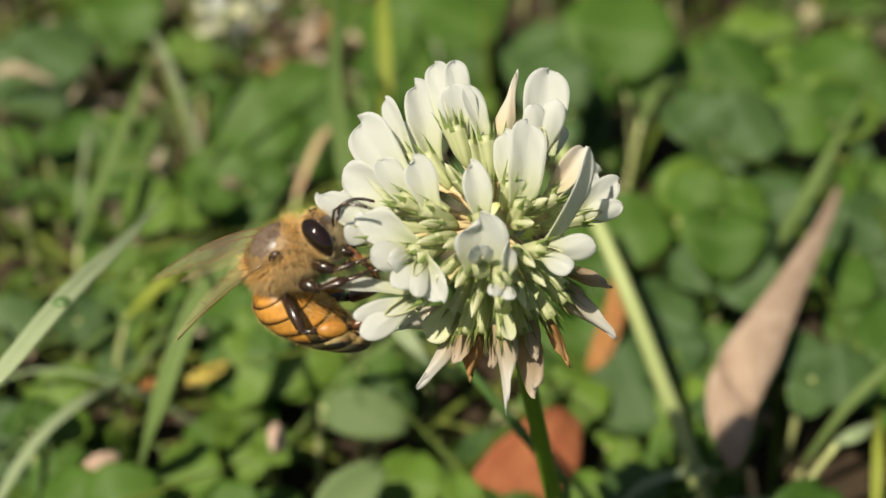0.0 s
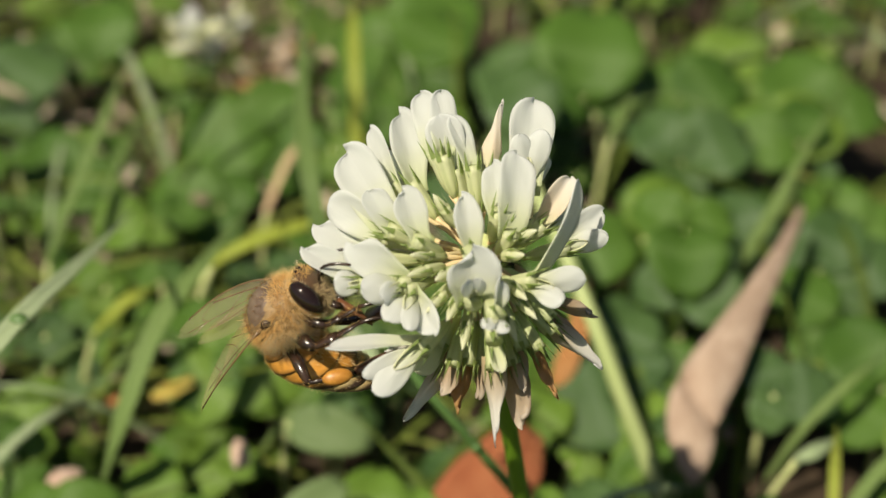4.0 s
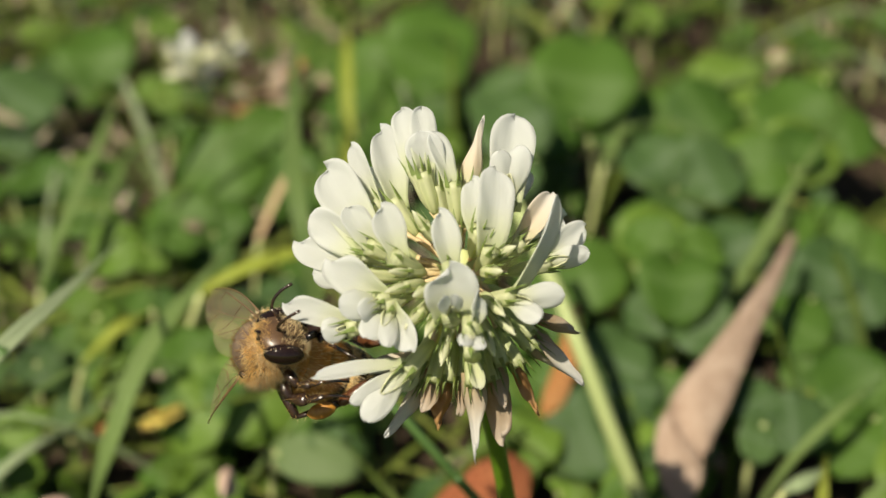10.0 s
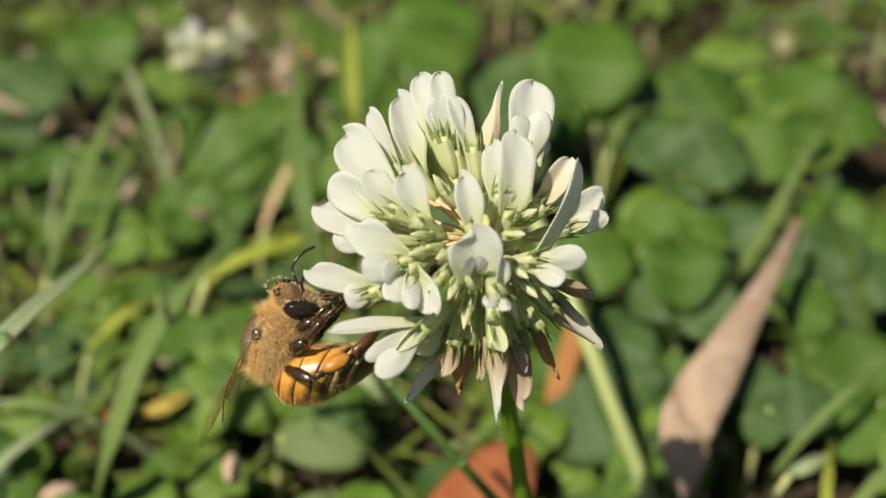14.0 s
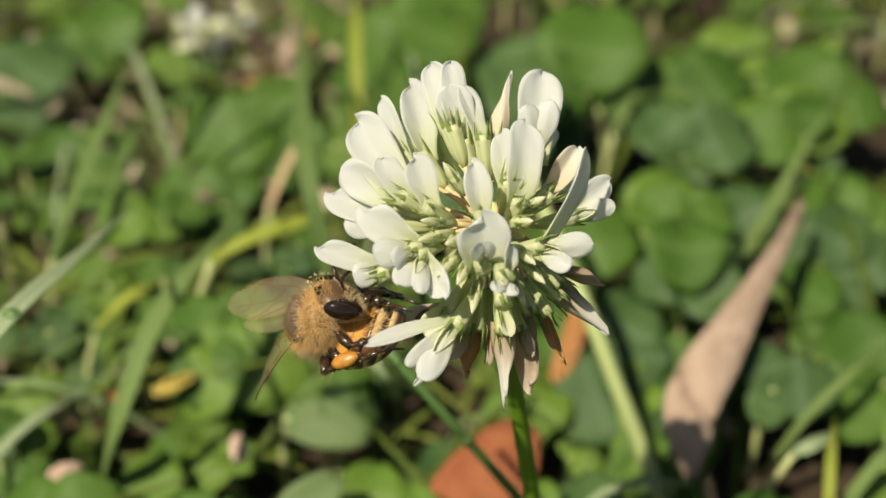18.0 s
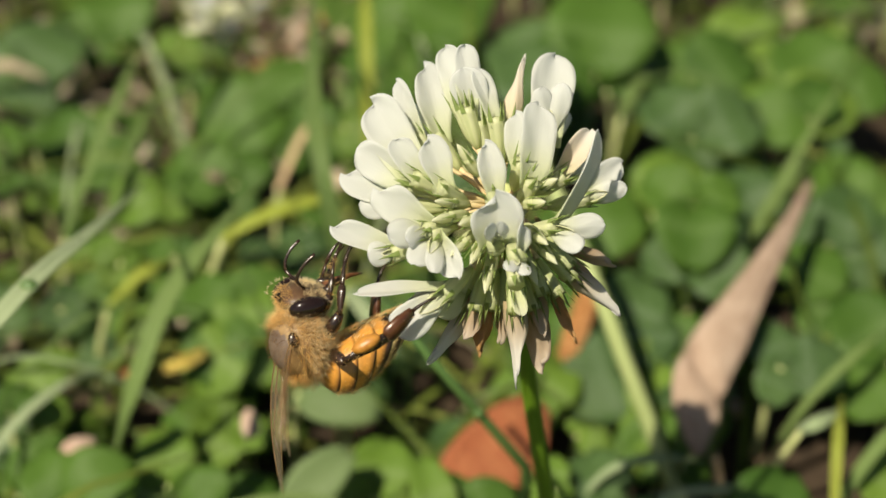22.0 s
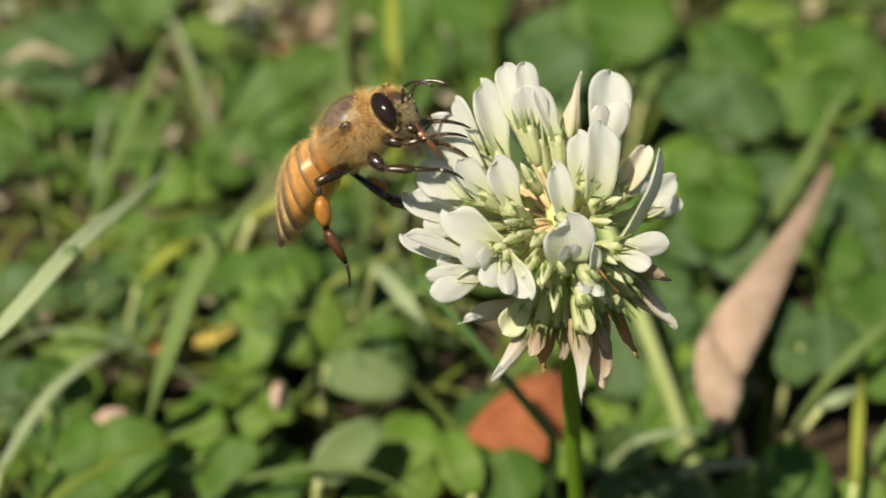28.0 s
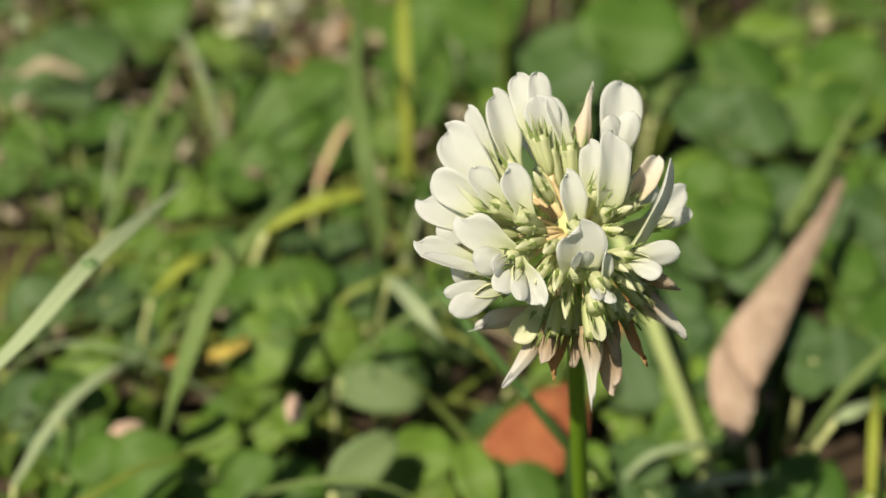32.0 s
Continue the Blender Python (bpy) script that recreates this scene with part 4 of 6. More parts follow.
grass_blade([(0.0329, 0.1459, 0.016), (0.0355, 0.1488, 0.02), (0.0382, 0.1535, 0.022)], 0.83, BLADE)
grass_blade([(-0.0442, 0.0874, 0.014), (-0.0403, 0.094, 0.018), (-0.0364, 0.1005, 0.018), (-0.0337, 0.1074, 0.014)], 0.60, BLADE_PALE)
grass_blade([(-0.0378, 0.0905, 0.01), (-0.0319, 0.09, 0.014), (-0.0264, 0.0904, 0.012), (-0.0196, 0.0947, 0.008)], 0.53, BLADE)
grass_blade([(-0.036, 0.1174, 0.014), (-0.0317, 0.1189, 0.018), (-0.0291, 0.1243, 0.016)], 0.81, BLADE_YELLOW)
grass_blade([(0.0397, 0.0961, 0.016), (0.0413, 0.0962, 0.017), (0.0449, 0.0996, 0.016)], 0.77, BLADE_PALE, "short pale cut grass blade")
grass_blade([(0.0192, 0.1181, 0.008), (0.0232, 0.1152, 0.014), (0.0285, 0.1198, 0.012)], 0.60, BLADE)
grass_blade([(-0.007, 0.1064, 0.026), (-0.0037, 0.0988, 0.028), (-0.0008, 0.096, 0.026)], 0.81, BLADE_PALE)
grass_blade([(0.0169, 0.0914, 0.01), (0.0202, 0.0925, 0.014), (0.0257, 0.0942, 0.014), (0.032, 0.0974, 0.01)], 0.47, BLADE_PALE)
grass_blade([(-0.0655, 0.1592, 0.016), (-0.0587, 0.1517, 0.016), (-0.0535, 0.1438, 0.012)], 0.63, BLADE)
grass_blade([(-0.0125, 0.1628, 0.018), (-0.0086, 0.1492, 0.018), (-0.0069, 0.1501, 0.012)], 0.70, BLADE)
grass_blade([(0.041, 0.131, 0.014), (0.0447, 0.1352, 0.018), (0.0513, 0.1458, 0.018)], 0.58, BLADE)
grass_blade([(0.006, 0.1046, 0.012), (0.0109, 0.1048, 0.014), (0.015, 0.1095, 0.012)], 0.51, BLADE)
grass_blade([(0.0408, 0.0855, 0.016), (0.0416, 0.0908, 0.02), (0.0443, 0.0996, 0.018)], 0.57, BLADE_YELLOW)
grass_blade([(-0.0188, 0.1414, 0.014), (-0.0165, 0.1508, 0.016), (-0.0138, 0.1568, 0.016)], 0.54, STALK_TAN, "thin dry tan stalk")
grass_blade([(0.0215, 0.0905, 0.008), (0.0262, 0.0908, 0.012), (0.0330, 0.0918, 0.012), (0.0400, 0.0945, 0.010)], 0.62, BLADE_PALE)
grass_blade([(0.0420, 0.0900, 0.006), (0.0445, 0.0915, 0.014), (0.0490, 0.0950, 0.018), (0.0560, 0.1010, 0.018)], 0.70, BLADE)
grass_blade([(0.0475, 0.0850, 0.006), (0.0482, 0.0880, 0.016), (0.0495, 0.0940, 0.024), (0.0515, 0.1020, 0.028)], 0.66, BLADE_YELLOW)
grass_blade([(0.0390, 0.1020, 0.006), (0.0425, 0.1030, 0.014), (0.0475, 0.1060, 0.018), (0.0530, 0.1110, 0.018)], 0.55, BLADE)
# tall stalks
stalk("clover_shoot", [(0.031, 0.093, 0), (0.0272, 0.096, 0.008), (0.0249, 0.0986, 0.014), (0.0222, 0.1014, 0.02), (0.0193, 0.1059, 0.026), (0.0161, 0.1127, 0.031), (0.0133, 0.1172, 0.035), (0.012, 0.121, 0.036)], 0.95, SHOOT, "pale yellowish clover stalk leaning behind the flower", "plant", jointed=False)
stalk("thin_grass", [(0.0108, 0.0816, 0.026), (0.0085, 0.0812, 0.03), (0.0044, 0.0817, 0.036), (0.0007, 0.0836, 0.04), (-0.0013, 0.086, 0.041)], 0.48, STEM_DARK, "dark green thin grass stem", "plant")
stalk("dry_weed", [(0.0323, 0.0948, 0.004), (0.0322, 0.0952, 0.008), (0.0315, 0.0963, 0.012)], 0.54, STALK_TAN, "short dry tan stalk stub", "plant")
rolled_leaf([(0.046, 0.1291, 0.024), (0.0421, 0.1216, 0.023), (0.0373, 0.114, 0.021), (0.0329, 0.107, 0.019), (0.0302, 0.1023, 0.017), (0.0295, 0.0987, 0.015), (0.0295, 0.0956, 0.013)], [0.25, 0.74, 1.60, 2.65, 2.83, 2.22, 0.49], DRY_LEAF, "dead_leaf", "pale brown dead leaf curled lengthwise, tapering to a point", "dead leaf", curl=1.35, n=40, dent=0.5)
rolled_leaf([(0.0132, 0.101, 0.015), (0.011, 0.0975, 0.015), (0.0084, 0.0943, 0.014), (0.0057, 0.0912, 0.013), (0.0035, 0.0887, 0.012)], [1.4, 3.5, 4.1, 3.7, 1.9], RED_LEAF, "dead_leaf", "reddish brown dead leaf with dark ribs on the soil", "dead leaf", curl=1.0, flat=0.25)
rolled_leaf([(-0.0064, 0.0968, 0.004), (-0.0026, 0.0954, 0.005), (0.0017, 0.0955, 0.004)], [1.2, 2.0, 1.0], RED_LEAF, "dead_leaf", "small scrap of reddish dead leaf", "dead leaf", curl=1.0, flat=0.25)
rolled_leaf([(0.0197, 0.1184, 0.022), (0.0192, 0.1154, 0.018), (0.0176, 0.1123, 0.014), (0.0162, 0.1108, 0.012)], [0.50, 1.13, 1.19, 0.50], ORANGE_LEAF, "dead_leaf", "narrow orange-brown dry leaf strip", "dead leaf", curl=1.2, flat=0.4)
rolled_leaf([(-0.0278, 0.1083, 0.013), (-0.0259, 0.1083, 0.014), (-0.0236, 0.11, 0.014)], [0.4, 0.8, 0.5], YELLOW_LEAF, "yellow_leaf", "small yellowing leaf with an orange end", "leaf", curl=1.0, flat=0.3)
rolled_leaf([(-0.066, 0.1699, 0.014), (-0.0613, 0.1699, 0.016), (-0.0561, 0.1696, 0.014)], [0.4, 0.8, 0.3], STRAW, "straw", "curved whitish straw among the leaves", "straw", curl=1.0, flat=0.4)
# pebbles, flakes and spent flower heads
chip((-0.0346, 0.0953, 0.014), 0.0019, PEBBLE, "pebble", "pale pink pebble on the soil", "pebble", 20, 25, (1, 0.6, 0.45))
chip((-0.0169, 0.0979, 0.015), 0.0020, PEBBLE, "pebble", "long pale pebble on the soil", "pebble", 100, 25, (1, 0.5, 0.45))
chip((-0.0416, 0.1026, 0.004), 0.0012, PEBBLE, "pebble", "small pale pebble on the soil", "pebble", 0, 25, (1, 0.6, 0.45))
chip((-0.0154, 0.1096, 0.009), 0.0013, PEBBLE, "pebble", "small reddish flake on the soil", "pebble", 110, 25, (1, 0.5, 0.3))
chip((0.0255, 0.1041, 0.004), 0.0016, PEBBLE, "pebble", "small pale pebble on the soil", "pebble", 0, 25, (1, 0.6, 0.45))
chip((0.0077, 0.096, 0.008), 0.0013, PEBBLE, "pebble", "small pale pebble on the soil", "pebble", 0, 25, (1, 0.6, 0.45))
chip((0.0364, 0.1118, 0.004), 0.0020, PEBBLE, "pebble", "brown crumb of dry soil", "pebble", 0, 25, (1, 0.6, 0.45))
chip((-0.0567, 0.1736, 0.008), 0.0023, STRAW, "flake", "pinkish dry flake among the leaves", "litter", 45, 25, (1, 0.4, 0.3))
chip((-0.0625, 0.1726, 0.006), 0.0026, PEBBLE, "pebble", "brown pebble on the soil", "pebble", 0, 25, (1, 0.6, 0.45))
chip((-0.0595, 0.1525, 0.006), 0.0024, STRAW, "flake", "pale dry flake among the leaves", "litter", 80, 25, (1, 0.4, 0.3))
chip((0.0595, 0.1968, 0.01), 0.0028, STRAW, "flake", "pale dry flake among the leaves", "litter", 70, 25, (1, 0.6, 0.4))
chip((0.0276, 0.1731, 0.008), 0.0022, STRAW, "flake", "pale dry flake among the leaves", "litter", 90, 25, (1, 0.6, 0.4))
chip((-0.0373, 0.1859, 0.01), 0.0016, STRAW, "flake", "pale dry flake among the leaves", "litter", 0, 25, (1, 0.9, 0.6))
chip((-0.0334, 0.1774, 0.009), 0.0014, ORANGE_LEAF, "flake", "orange dry flake among the leaves", "litter", 0, 25, (1, 0.8, 0.5))
chip((-0.0673, 0.1794, 0.018), 0.0023, BLADE_PALE, "flake", "whitish dry flake among the leaves", "litter", 110, 25, (1, 0.45, 0.3))
chip((-0.0109, 0.141, 0.016), 0.0021, STRAW, "flake", "brownish dry flake among the leaves", "litter", 90, 25, (1, 0.6, 0.4))
chip((-0.0056, 0.186, 0.012), 0.0023, STRAW, "flake", "pale dry flake among the leaves", "litter", 0, 25, (1, 0.5, 0.4))
chip((-0.0124, 0.1863, 0.012), 0.0025, STRAW, "flake", "pale dry flake among the leaves", "litter", 0, 25, (1, 0.4, 0.4))
chip((-0.0333, 0.1132, 0.008), 0.0013, ORANGE_LEAF, "flake", "orange brown flake among the leaves", "litter", 30, 25, (1, 0.5, 0.3))
chip((0.0342, 0.1156, 0.005), 0.0027, SOIL, "pebble", "dark crumb of damp soil", "pebble", 0, 25, (1, 0.6, 0.45))
spent_head((-0.0322, 0.1778, 0.02), 0.0046, "cream")
spent_head((-0.0222, 0.1775, 0.014), 0.0048, "brown")
spent_head((-0.0282, 0.1865, 0.018), 0.0032, "cream")
spent_head((-0.0184, 0.1839, 0.014), 0.0032, "brown")

# clover leaves and grasses scattered through the lawn
scatter = random.Random(31)
grown = 0
while grown < 130:
    y = scatter.uniform(0.085, 0.25)
    x = scatter.uniform(-0.36, 0.37) * (y + 0.02)
    z = scatter.uniform(0.007, 0.017)
    if is_clear(x, y, z) or (x - FOOT.x) ** 2 + (y - FOOT.y) ** 2 < 0.012 ** 2:
        continue
    clover_leaf((x, y, z), scatter.uniform(0.0030, 0.0056), scatter.uniform(0, 360), tilt=scatter.gauss(20, 16), lean=scatter.gauss(0, 14),
                material=scatter.choice((LEAF, LEAF, LEAF_BRIGHT, LEAF_BRIGHT, LEAF_BLUE)))
    grown += 1
grown = 0
while grown < 90:
    y = scatter.uniform(0.08, 0.25)
    x = scatter.uniform(-0.36, 0.37) * (y + 0.02)
    length, a = scatter.uniform(0.016, 0.036), scatter.uniform(0, 6.283)
    d, rise = Vector((math.cos(a), math.sin(a), 0)) * length, length * scatter.uniform(0.3, 0.8)
    p = Vector((x, y, 0.001))
    if x + 1.1 * max(0, d.x) > 0.018 and y < 0.15 or is_clear(x, y, 0.004) or is_clear(x + d.x, y + d.y, rise) or is_clear(x + 0.5 * d.x, y + 0.5 * d.y, 0.8 * rise):
        continue
    grass_blade([p, p + d * 0.35 + Vector((0, 0, rise * 0.7)), p + d * 0.75 + Vector((0, 0, rise)), p + d * 1.1 + Vector((0, 0, rise * scatter.uniform(0.6, 1.0)))],
                scatter.uniform(0.28, 0.58), scatter.choice((BLADE, BLADE, BLADE, BLADE_PALE)), "narrow green grass blade between the clover leaves")
    grown += 1


# ---- the honey bee ----
def make_chitin(name, a, bcol, rough=0.3, size=0.0008, coat=0.3, pits=0.5):
    m, nt, b = mat_base(name, rough, 0.5)
    c = mix(nt, ramp(nt, noise_fac(nt, size, 4), [(0.35, (0, 0, 0)), (0.7, (1, 1, 1))]), a, bcol)
    nt.links.new(c, b.inputs["Base Color"])
    b.inputs["Coat Weight"].default_value, b.inputs["Coat Roughness"].default_value = coat, 0.25
    bump(nt, b, noise_fac(nt, 0.00012, 2), 0.00002, pits)
    return m


def make_tergite(name, base, dark, edge, pale, swing=0.20):
    """A ring of the abdomen: amber in front, a dark band at its hind edge, a thin pale rim."""
    m, nt, b = mat_base(name, 0.34, 0.5)
    u = uv_axis(nt)
    n = noise_fac(nt, 0.0007, 3)
    add = nt.nodes.new("ShaderNodeMath")
    add.operation = "MULTIPLY_ADD"
    nt.links.new(n, add.inputs[0])
    add.inputs[1].default_value = 0.16
    turn = nt.nodes.new("ShaderNodeMath")
    turn.operation = "MULTIPLY"
    nt.links.new(uv_axis(nt, 1), turn.inputs[0])
    turn.inputs[1].default_value = 6.2832
    wave = nt.nodes.new("ShaderNodeMath")
    wave.operation = "SINE"
    nt.links.new(turn.outputs[0], wave.inputs[0])
    ridge = nt.nodes.new("ShaderNodeMath")
    ridge.operation = "MULTIPLY_ADD"
    nt.links.new(wave.outputs[0], ridge.inputs[0])
    ridge.inputs[1].default_value = swing
    part_of = nt.nodes.new("ShaderNodeMath")
    part_of.operation = "MULTIPLY"
    nt.links.new(u, part_of.inputs[0])
    part_of.inputs[1].default_value = 0.84
    nt.links.new(part_of.outputs[0], ridge.inputs[2])
    nt.links.new(ridge.outputs[0], add.inputs[2])
    c = ramp(nt, add.outputs[0], [(0.0, pale), (max(0.05, edge - 0.50), base), (min(0.72, edge - 0.26), base), (min(0.985, edge + 0.06), dark), (1.0, dark)])
    c = mix(nt, ramp(nt, noise_fac(nt, 0.0004, 3), [(0.45, (0, 0, 0)), (0.8, (0.35, 0.35, 0.35))]), c, dark)
    nt.links.new(c, b.inputs["Base Color"])
    b.inputs["Coat Weight"].default_value, b.inputs["Coat Roughness"].default_value = 0.25, 0.3
    bump(nt, b, noise_fac(nt, 0.0001, 2), 0.00002, 0.6)
    return m


AMBER, CREAM_BAND, DARK = (0.56, 0.25, 0.047), (0.52, 0.38, 0.18), (0.030, 0.014, 0.007)
TERGITE = [make_tergite("tergite_amber", AMBER, (0.10, 0.042, 0.014), 1.06, (0.50, 0.25, 0.06), 0.18),
           make_tergite("tergite_banded", AMBER, DARK, 0.90, (0.54, 0.29, 0.08), 0.16),
           make_tergite("tergite_half_dark", AMBER, DARK, 0.64, (0.54, 0.29, 0.08), 0.13),
           make_tergite("tergite_dark", CREAM_BAND, DARK, 0.54, (0.50, 0.37, 0.18), 0.07),
           make_tergite("tergite_tail", (0.060, 0.034, 0.018), (0.022, 0.012, 0.008), 0.30, (0.20, 0.13, 0.07), 0.05)]
THORAX_SKIN = make_chitin("thorax_shell", (0.20, 0.12, 0.05), (0.30, 0.19, 0.085), 0.6, 0.0008, 0.0)
SCUTUM_SKIN = make_chitin("scutum_shell", (0.10, 0.066, 0.048), (0.17, 0.12, 0.088), 0.38, 0.0008, 0.0)
HEAD_SKIN = make_chitin("head_shell", (0.055, 0.030, 0.016), (0.12, 0.065, 0.032), 0.34, 0.0008, 0.0)
EYE_SKIN = make_chitin("compound_eye", (0.010, 0.005, 0.004), (0.016, 0.008, 0.006), 0.07, 0.0005, 0.0, 0.01)
LEG_SKIN = make_chitin("leg_shell", (0.018, 0.010, 0.007), (0.042, 0.020, 0.011), 0.26)
BASITARSUS = make_chitin("basitarsus_shell", (0.045, 0.016, 0.008), (0.10, 0.036, 0.014), 0.30)
VEIN = make_chitin("wing_vein", (0.11, 0.060, 0.026), (0.18, 0.10, 0.045), 0.3)
TONGUE = make_chitin("proboscis", (0.10, 0.036, 0.014), (0.17, 0.065, 0.024), 0.3)
POLLEN = make_chitin("pollen_load", (0.33, 0.135, 0.022), (0.44, 0.20, 0.038), 0.42, 0.0003, 0.0)


def make_fur(name, root, tip):
    m, nt, b = mat_base(name, 0.6, 0.3)
    nt.links.new(ramp(nt, uv_axis(nt), [(0.0, root), (1.0, tip)]), b.inputs["Base Color"])
    thin(m, nt, b, tip, 0.5)
    return m


FUR_GOLD = make_fur("fur_gold", (0.72, 0.43, 0.13), (0.96, 0.75, 0.40))
FUR_PALE = make_fur("fur_pale", (0.78, 0.60, 0.33), (0.94, 0.84, 0.62))
FUR_BROWN = make_fur("fur_brown", (0.14, 0.075, 0.03), (0.36, 0.20, 0.09))


def make_wing():
    m = bpy.data.materials.new("wing_film")
    m.use_nodes = True
    nt = m.node_tree
    b = nt.nodes["Principled BSDF"]
    b.inputs["Base Color"].default_value = (0.60, 0.50, 0.36, 1)
    b.inputs["Roughness"].default_value = 0.18
    clear = nt.nodes.new("ShaderNodeBsdfTransparent")
    clear.inputs["Color"].default_value = (0.97, 0.94, 0.88, 1)
    s = nt.nodes.new("ShaderNodeMixShader")
    s.inputs[0].default_value = 0.085
    nt.links.new(clear.outputs[0], s.inputs[1])
    nt.links.new(b.outputs[0], s.inputs[2])
    nt.links.new(s.outputs[0], nt.nodes["Material Output"].inputs["Surface"])
    bump(nt, b, noise_fac(nt, 0.0008, 2), 0.0001, 0.6)
    return m


WING_FILM = make_wing()
fur_rnd = random.Random(21)


def ellipsoid(c, r, nu=16, nv=22, shape=None):
    v, f, uv = [], [], []
    for i in range(nu + 1):
        th = math.pi * i / nu
        for j in range(nv):
            ph = 2 * math.pi * j / nv
            d = Vector((math.cos(th), math.sin(th) * math.cos(ph), math.sin(th) * math.sin(ph)))
            k = shape(d) if shape else 1
            v.append(Vector((c[0] + r[0] * d.x * k, c[1] + r[1] * d.y * k, c[2] + r[2] * d.z * k)) * MM)
            uv.append((i / nu, j / nv))
    for i in range(nu):
        for j in range(nv):
            k = (j + 1) % nv
            f.append((i * nv + j, i * nv + k, (i + 1) * nv + k, (i + 1) * nv + j))
    return v, f, uv


def fur(spots, length, width=0.022, lean=(-0.25, 0, 0.0), spread=0.35):
    """Fine tapered hairs: spots are (place, normal) in millimetres."""
    v, f, uv = [], [], []
    for p, n in spots:
        g = lambda: fur_rnd.gauss(0, spread)
        d = (Vector(n) + Vector(lean) + Vector((g(), g(), g()))).normalized()
        L = length * fur_rnd.uniform(0.55, 1.15)
        s = d.cross(Vector((0.3, 0.5, 0.8))).normalized()
        t = d.cross(s)
        k = len(v)
        bend = Vector((g(), g(), g())) * 0.25 * L
        for a in (0, 2.09, 4.19):
            v.append((Vector(p) + (s * math.cos(a) + t * math.sin(a)) * width) * MM)
            uv.append((0, 0))
        for a in (0, 2.09, 4.19):
            v.append((Vector(p) + d * L * 0.55 + bend * 0.4 + (s * math.cos(a) + t * math.sin(a)) * width * 0.7) * MM)
            uv.append((0.55, 0))
        v.append((Vector(p) + d * L + bend) * MM)
        uv.append((1, 0))
        for a, b in ((0, 1), (1, 2), (2, 0)):
            f += [(k + a, k + b, k + 3 + b, k + 3 + a), (k + 3 + a, k + 3 + b, k + 6)]
    return v, f, uv


def spots_on(c, r, n, keep=lambda d: True, sink=0.97):
    out = []
    while len(out) < n:
        d = Vector((fur_rnd.gauss(0, 1), fur_rnd.gauss(0, 1), fur_rnd.gauss(0, 1))).normalized()
        if keep(d):
            p = Vector((c[0] + r[0] * d.x * sink, c[1] + r[1] * d.y * sink, c[2] + r[2] * d.z * sink))
            out.append((p, Vector((d.x / r[0], d.y / r[1], d.z / r[2])).normalized()))
    return out


bee = new("honey_bee")
bee.empty_display_size = 0.003
bee.scale = (1.13, 1.13, 1.13)
tagged(bee, "golden-brown furry honey bee with banded amber abdomen and pollen loads", "bee")
TR = (2.05, 1.85, 1.72)
thorax = part("thorax", ellipsoid((0, 0, 0), TR), THORAX_SKIN, bee, "dark thorax ringed with golden fur")
disc = lambda d: d.z > 0.24 + 0.16 * abs(d.y) and abs(d.x) < 0.70
part("fur", fur(spots_on((0, 0, 0), TR, 5600, lambda d: not disc(d)), 0.80, 0.0095), FUR_GOLD, thorax, "dense golden fur")
part("scutum", ellipsoid((0.05, 0, 0.20), (1.78, 1.72, 1.62), 14, 22), SCUTUM_SKIN, thorax, "bare dark disc on the back")
part("fur", fur(spots_on((0, 0, 0.10), TR, 900, lambda d: d.z > 0.20 and abs(d.x) < 0.8 and fur_rnd.random() < 1.5 - d.z, 1.0), 0.26, 0.009), FUR_BROWN, thorax, "short brown down on the back")
part("fur", fur(spots_on((0, 0, 0), TR, 2200, lambda d: d.z < 0.1 and abs(d.y) > 0.2), 0.85, 0.0095), FUR_PALE, thorax, "pale fur beneath the thorax")
part("wing_root", ellipsoid((0.45, -1.72, 0.70), (0.42, 0.24, 0.30), 8, 10), LEG_SKIN, thorax)
part("wing_root", ellipsoid((0.45, 1.72, 0.70), (0.42, 0.24, 0.30), 8, 10), LEG_SKIN, thorax)

# head, about its neck
head = part("head", ellipsoid((0.95, 0, -0.45), (0.82, 1.62, 1.50), 14, 20, lambda d: 1 - 0.22 * max(0, -d.z) * abs(d.y)), HEAD_SKIN, bee, "dark head with large black eyes")
HEAD_AT = Vector((1.7, 0, -0.2)) * MM
head.location = HEAD_AT
for side in (-1, 1):
    eye = ellipsoid((0, 0, 0), (0.62, 0.54, 1.12), 16, 22)
    part("compound_eye", moved(eye, pose(1.02 * MM, side * 1.36 * MM, -0.22 * MM, side * 14, -12, 0)), EYE_SKIN, head, "glossy black oval eye")
    rim = [(Vector((1.02 + 0.60 * math.cos(a), side * 1.42, -0.22 + 1.30 * math.sin(a))), Vector((math.cos(a), side * 0.8, math.sin(a)))) for a in [fur_rnd.uniform(0, 6.28) for _ in range(90)]]
    part("eyelash_fur", fur(rim, 0.26, 0.014), FUR_PALE, head)
    feeler = part("antenna", tube([Vector(p) * MM for p in ((1.70, side * 0.32, -0.35), (2.05, side * 0.58, 0.0), (2.40, side * 0.80, 0.32))], [0.10 * MM, 0.085 * MM, 0.10 * MM], 7), LEG_SKIN, head)
    lash = smooth_line([Vector(p) * MM for p in ((2.40, side * 0.80, 0.32), (2.95, side * 0.92, 0.30), (3.55, side * 1.02, -0.02), (4.05, side * 1.05, -0.55))], 10)
    part("flagellum", tube(lash, [0.095 * MM if i % 2 else 0.085 * MM for i in range(11)], 7), LEG_SKIN, feeler)
    part("mandible", tube([Vector(p) * MM for p in ((1.45, side * 0.55, -1.55), (1.62, side * 0.45, -1.95), (1.60, side * 0.12, -2.25))], [0.26 * MM, 0.22 * MM, 0.08 * MM], 8), LEG_SKIN, head)
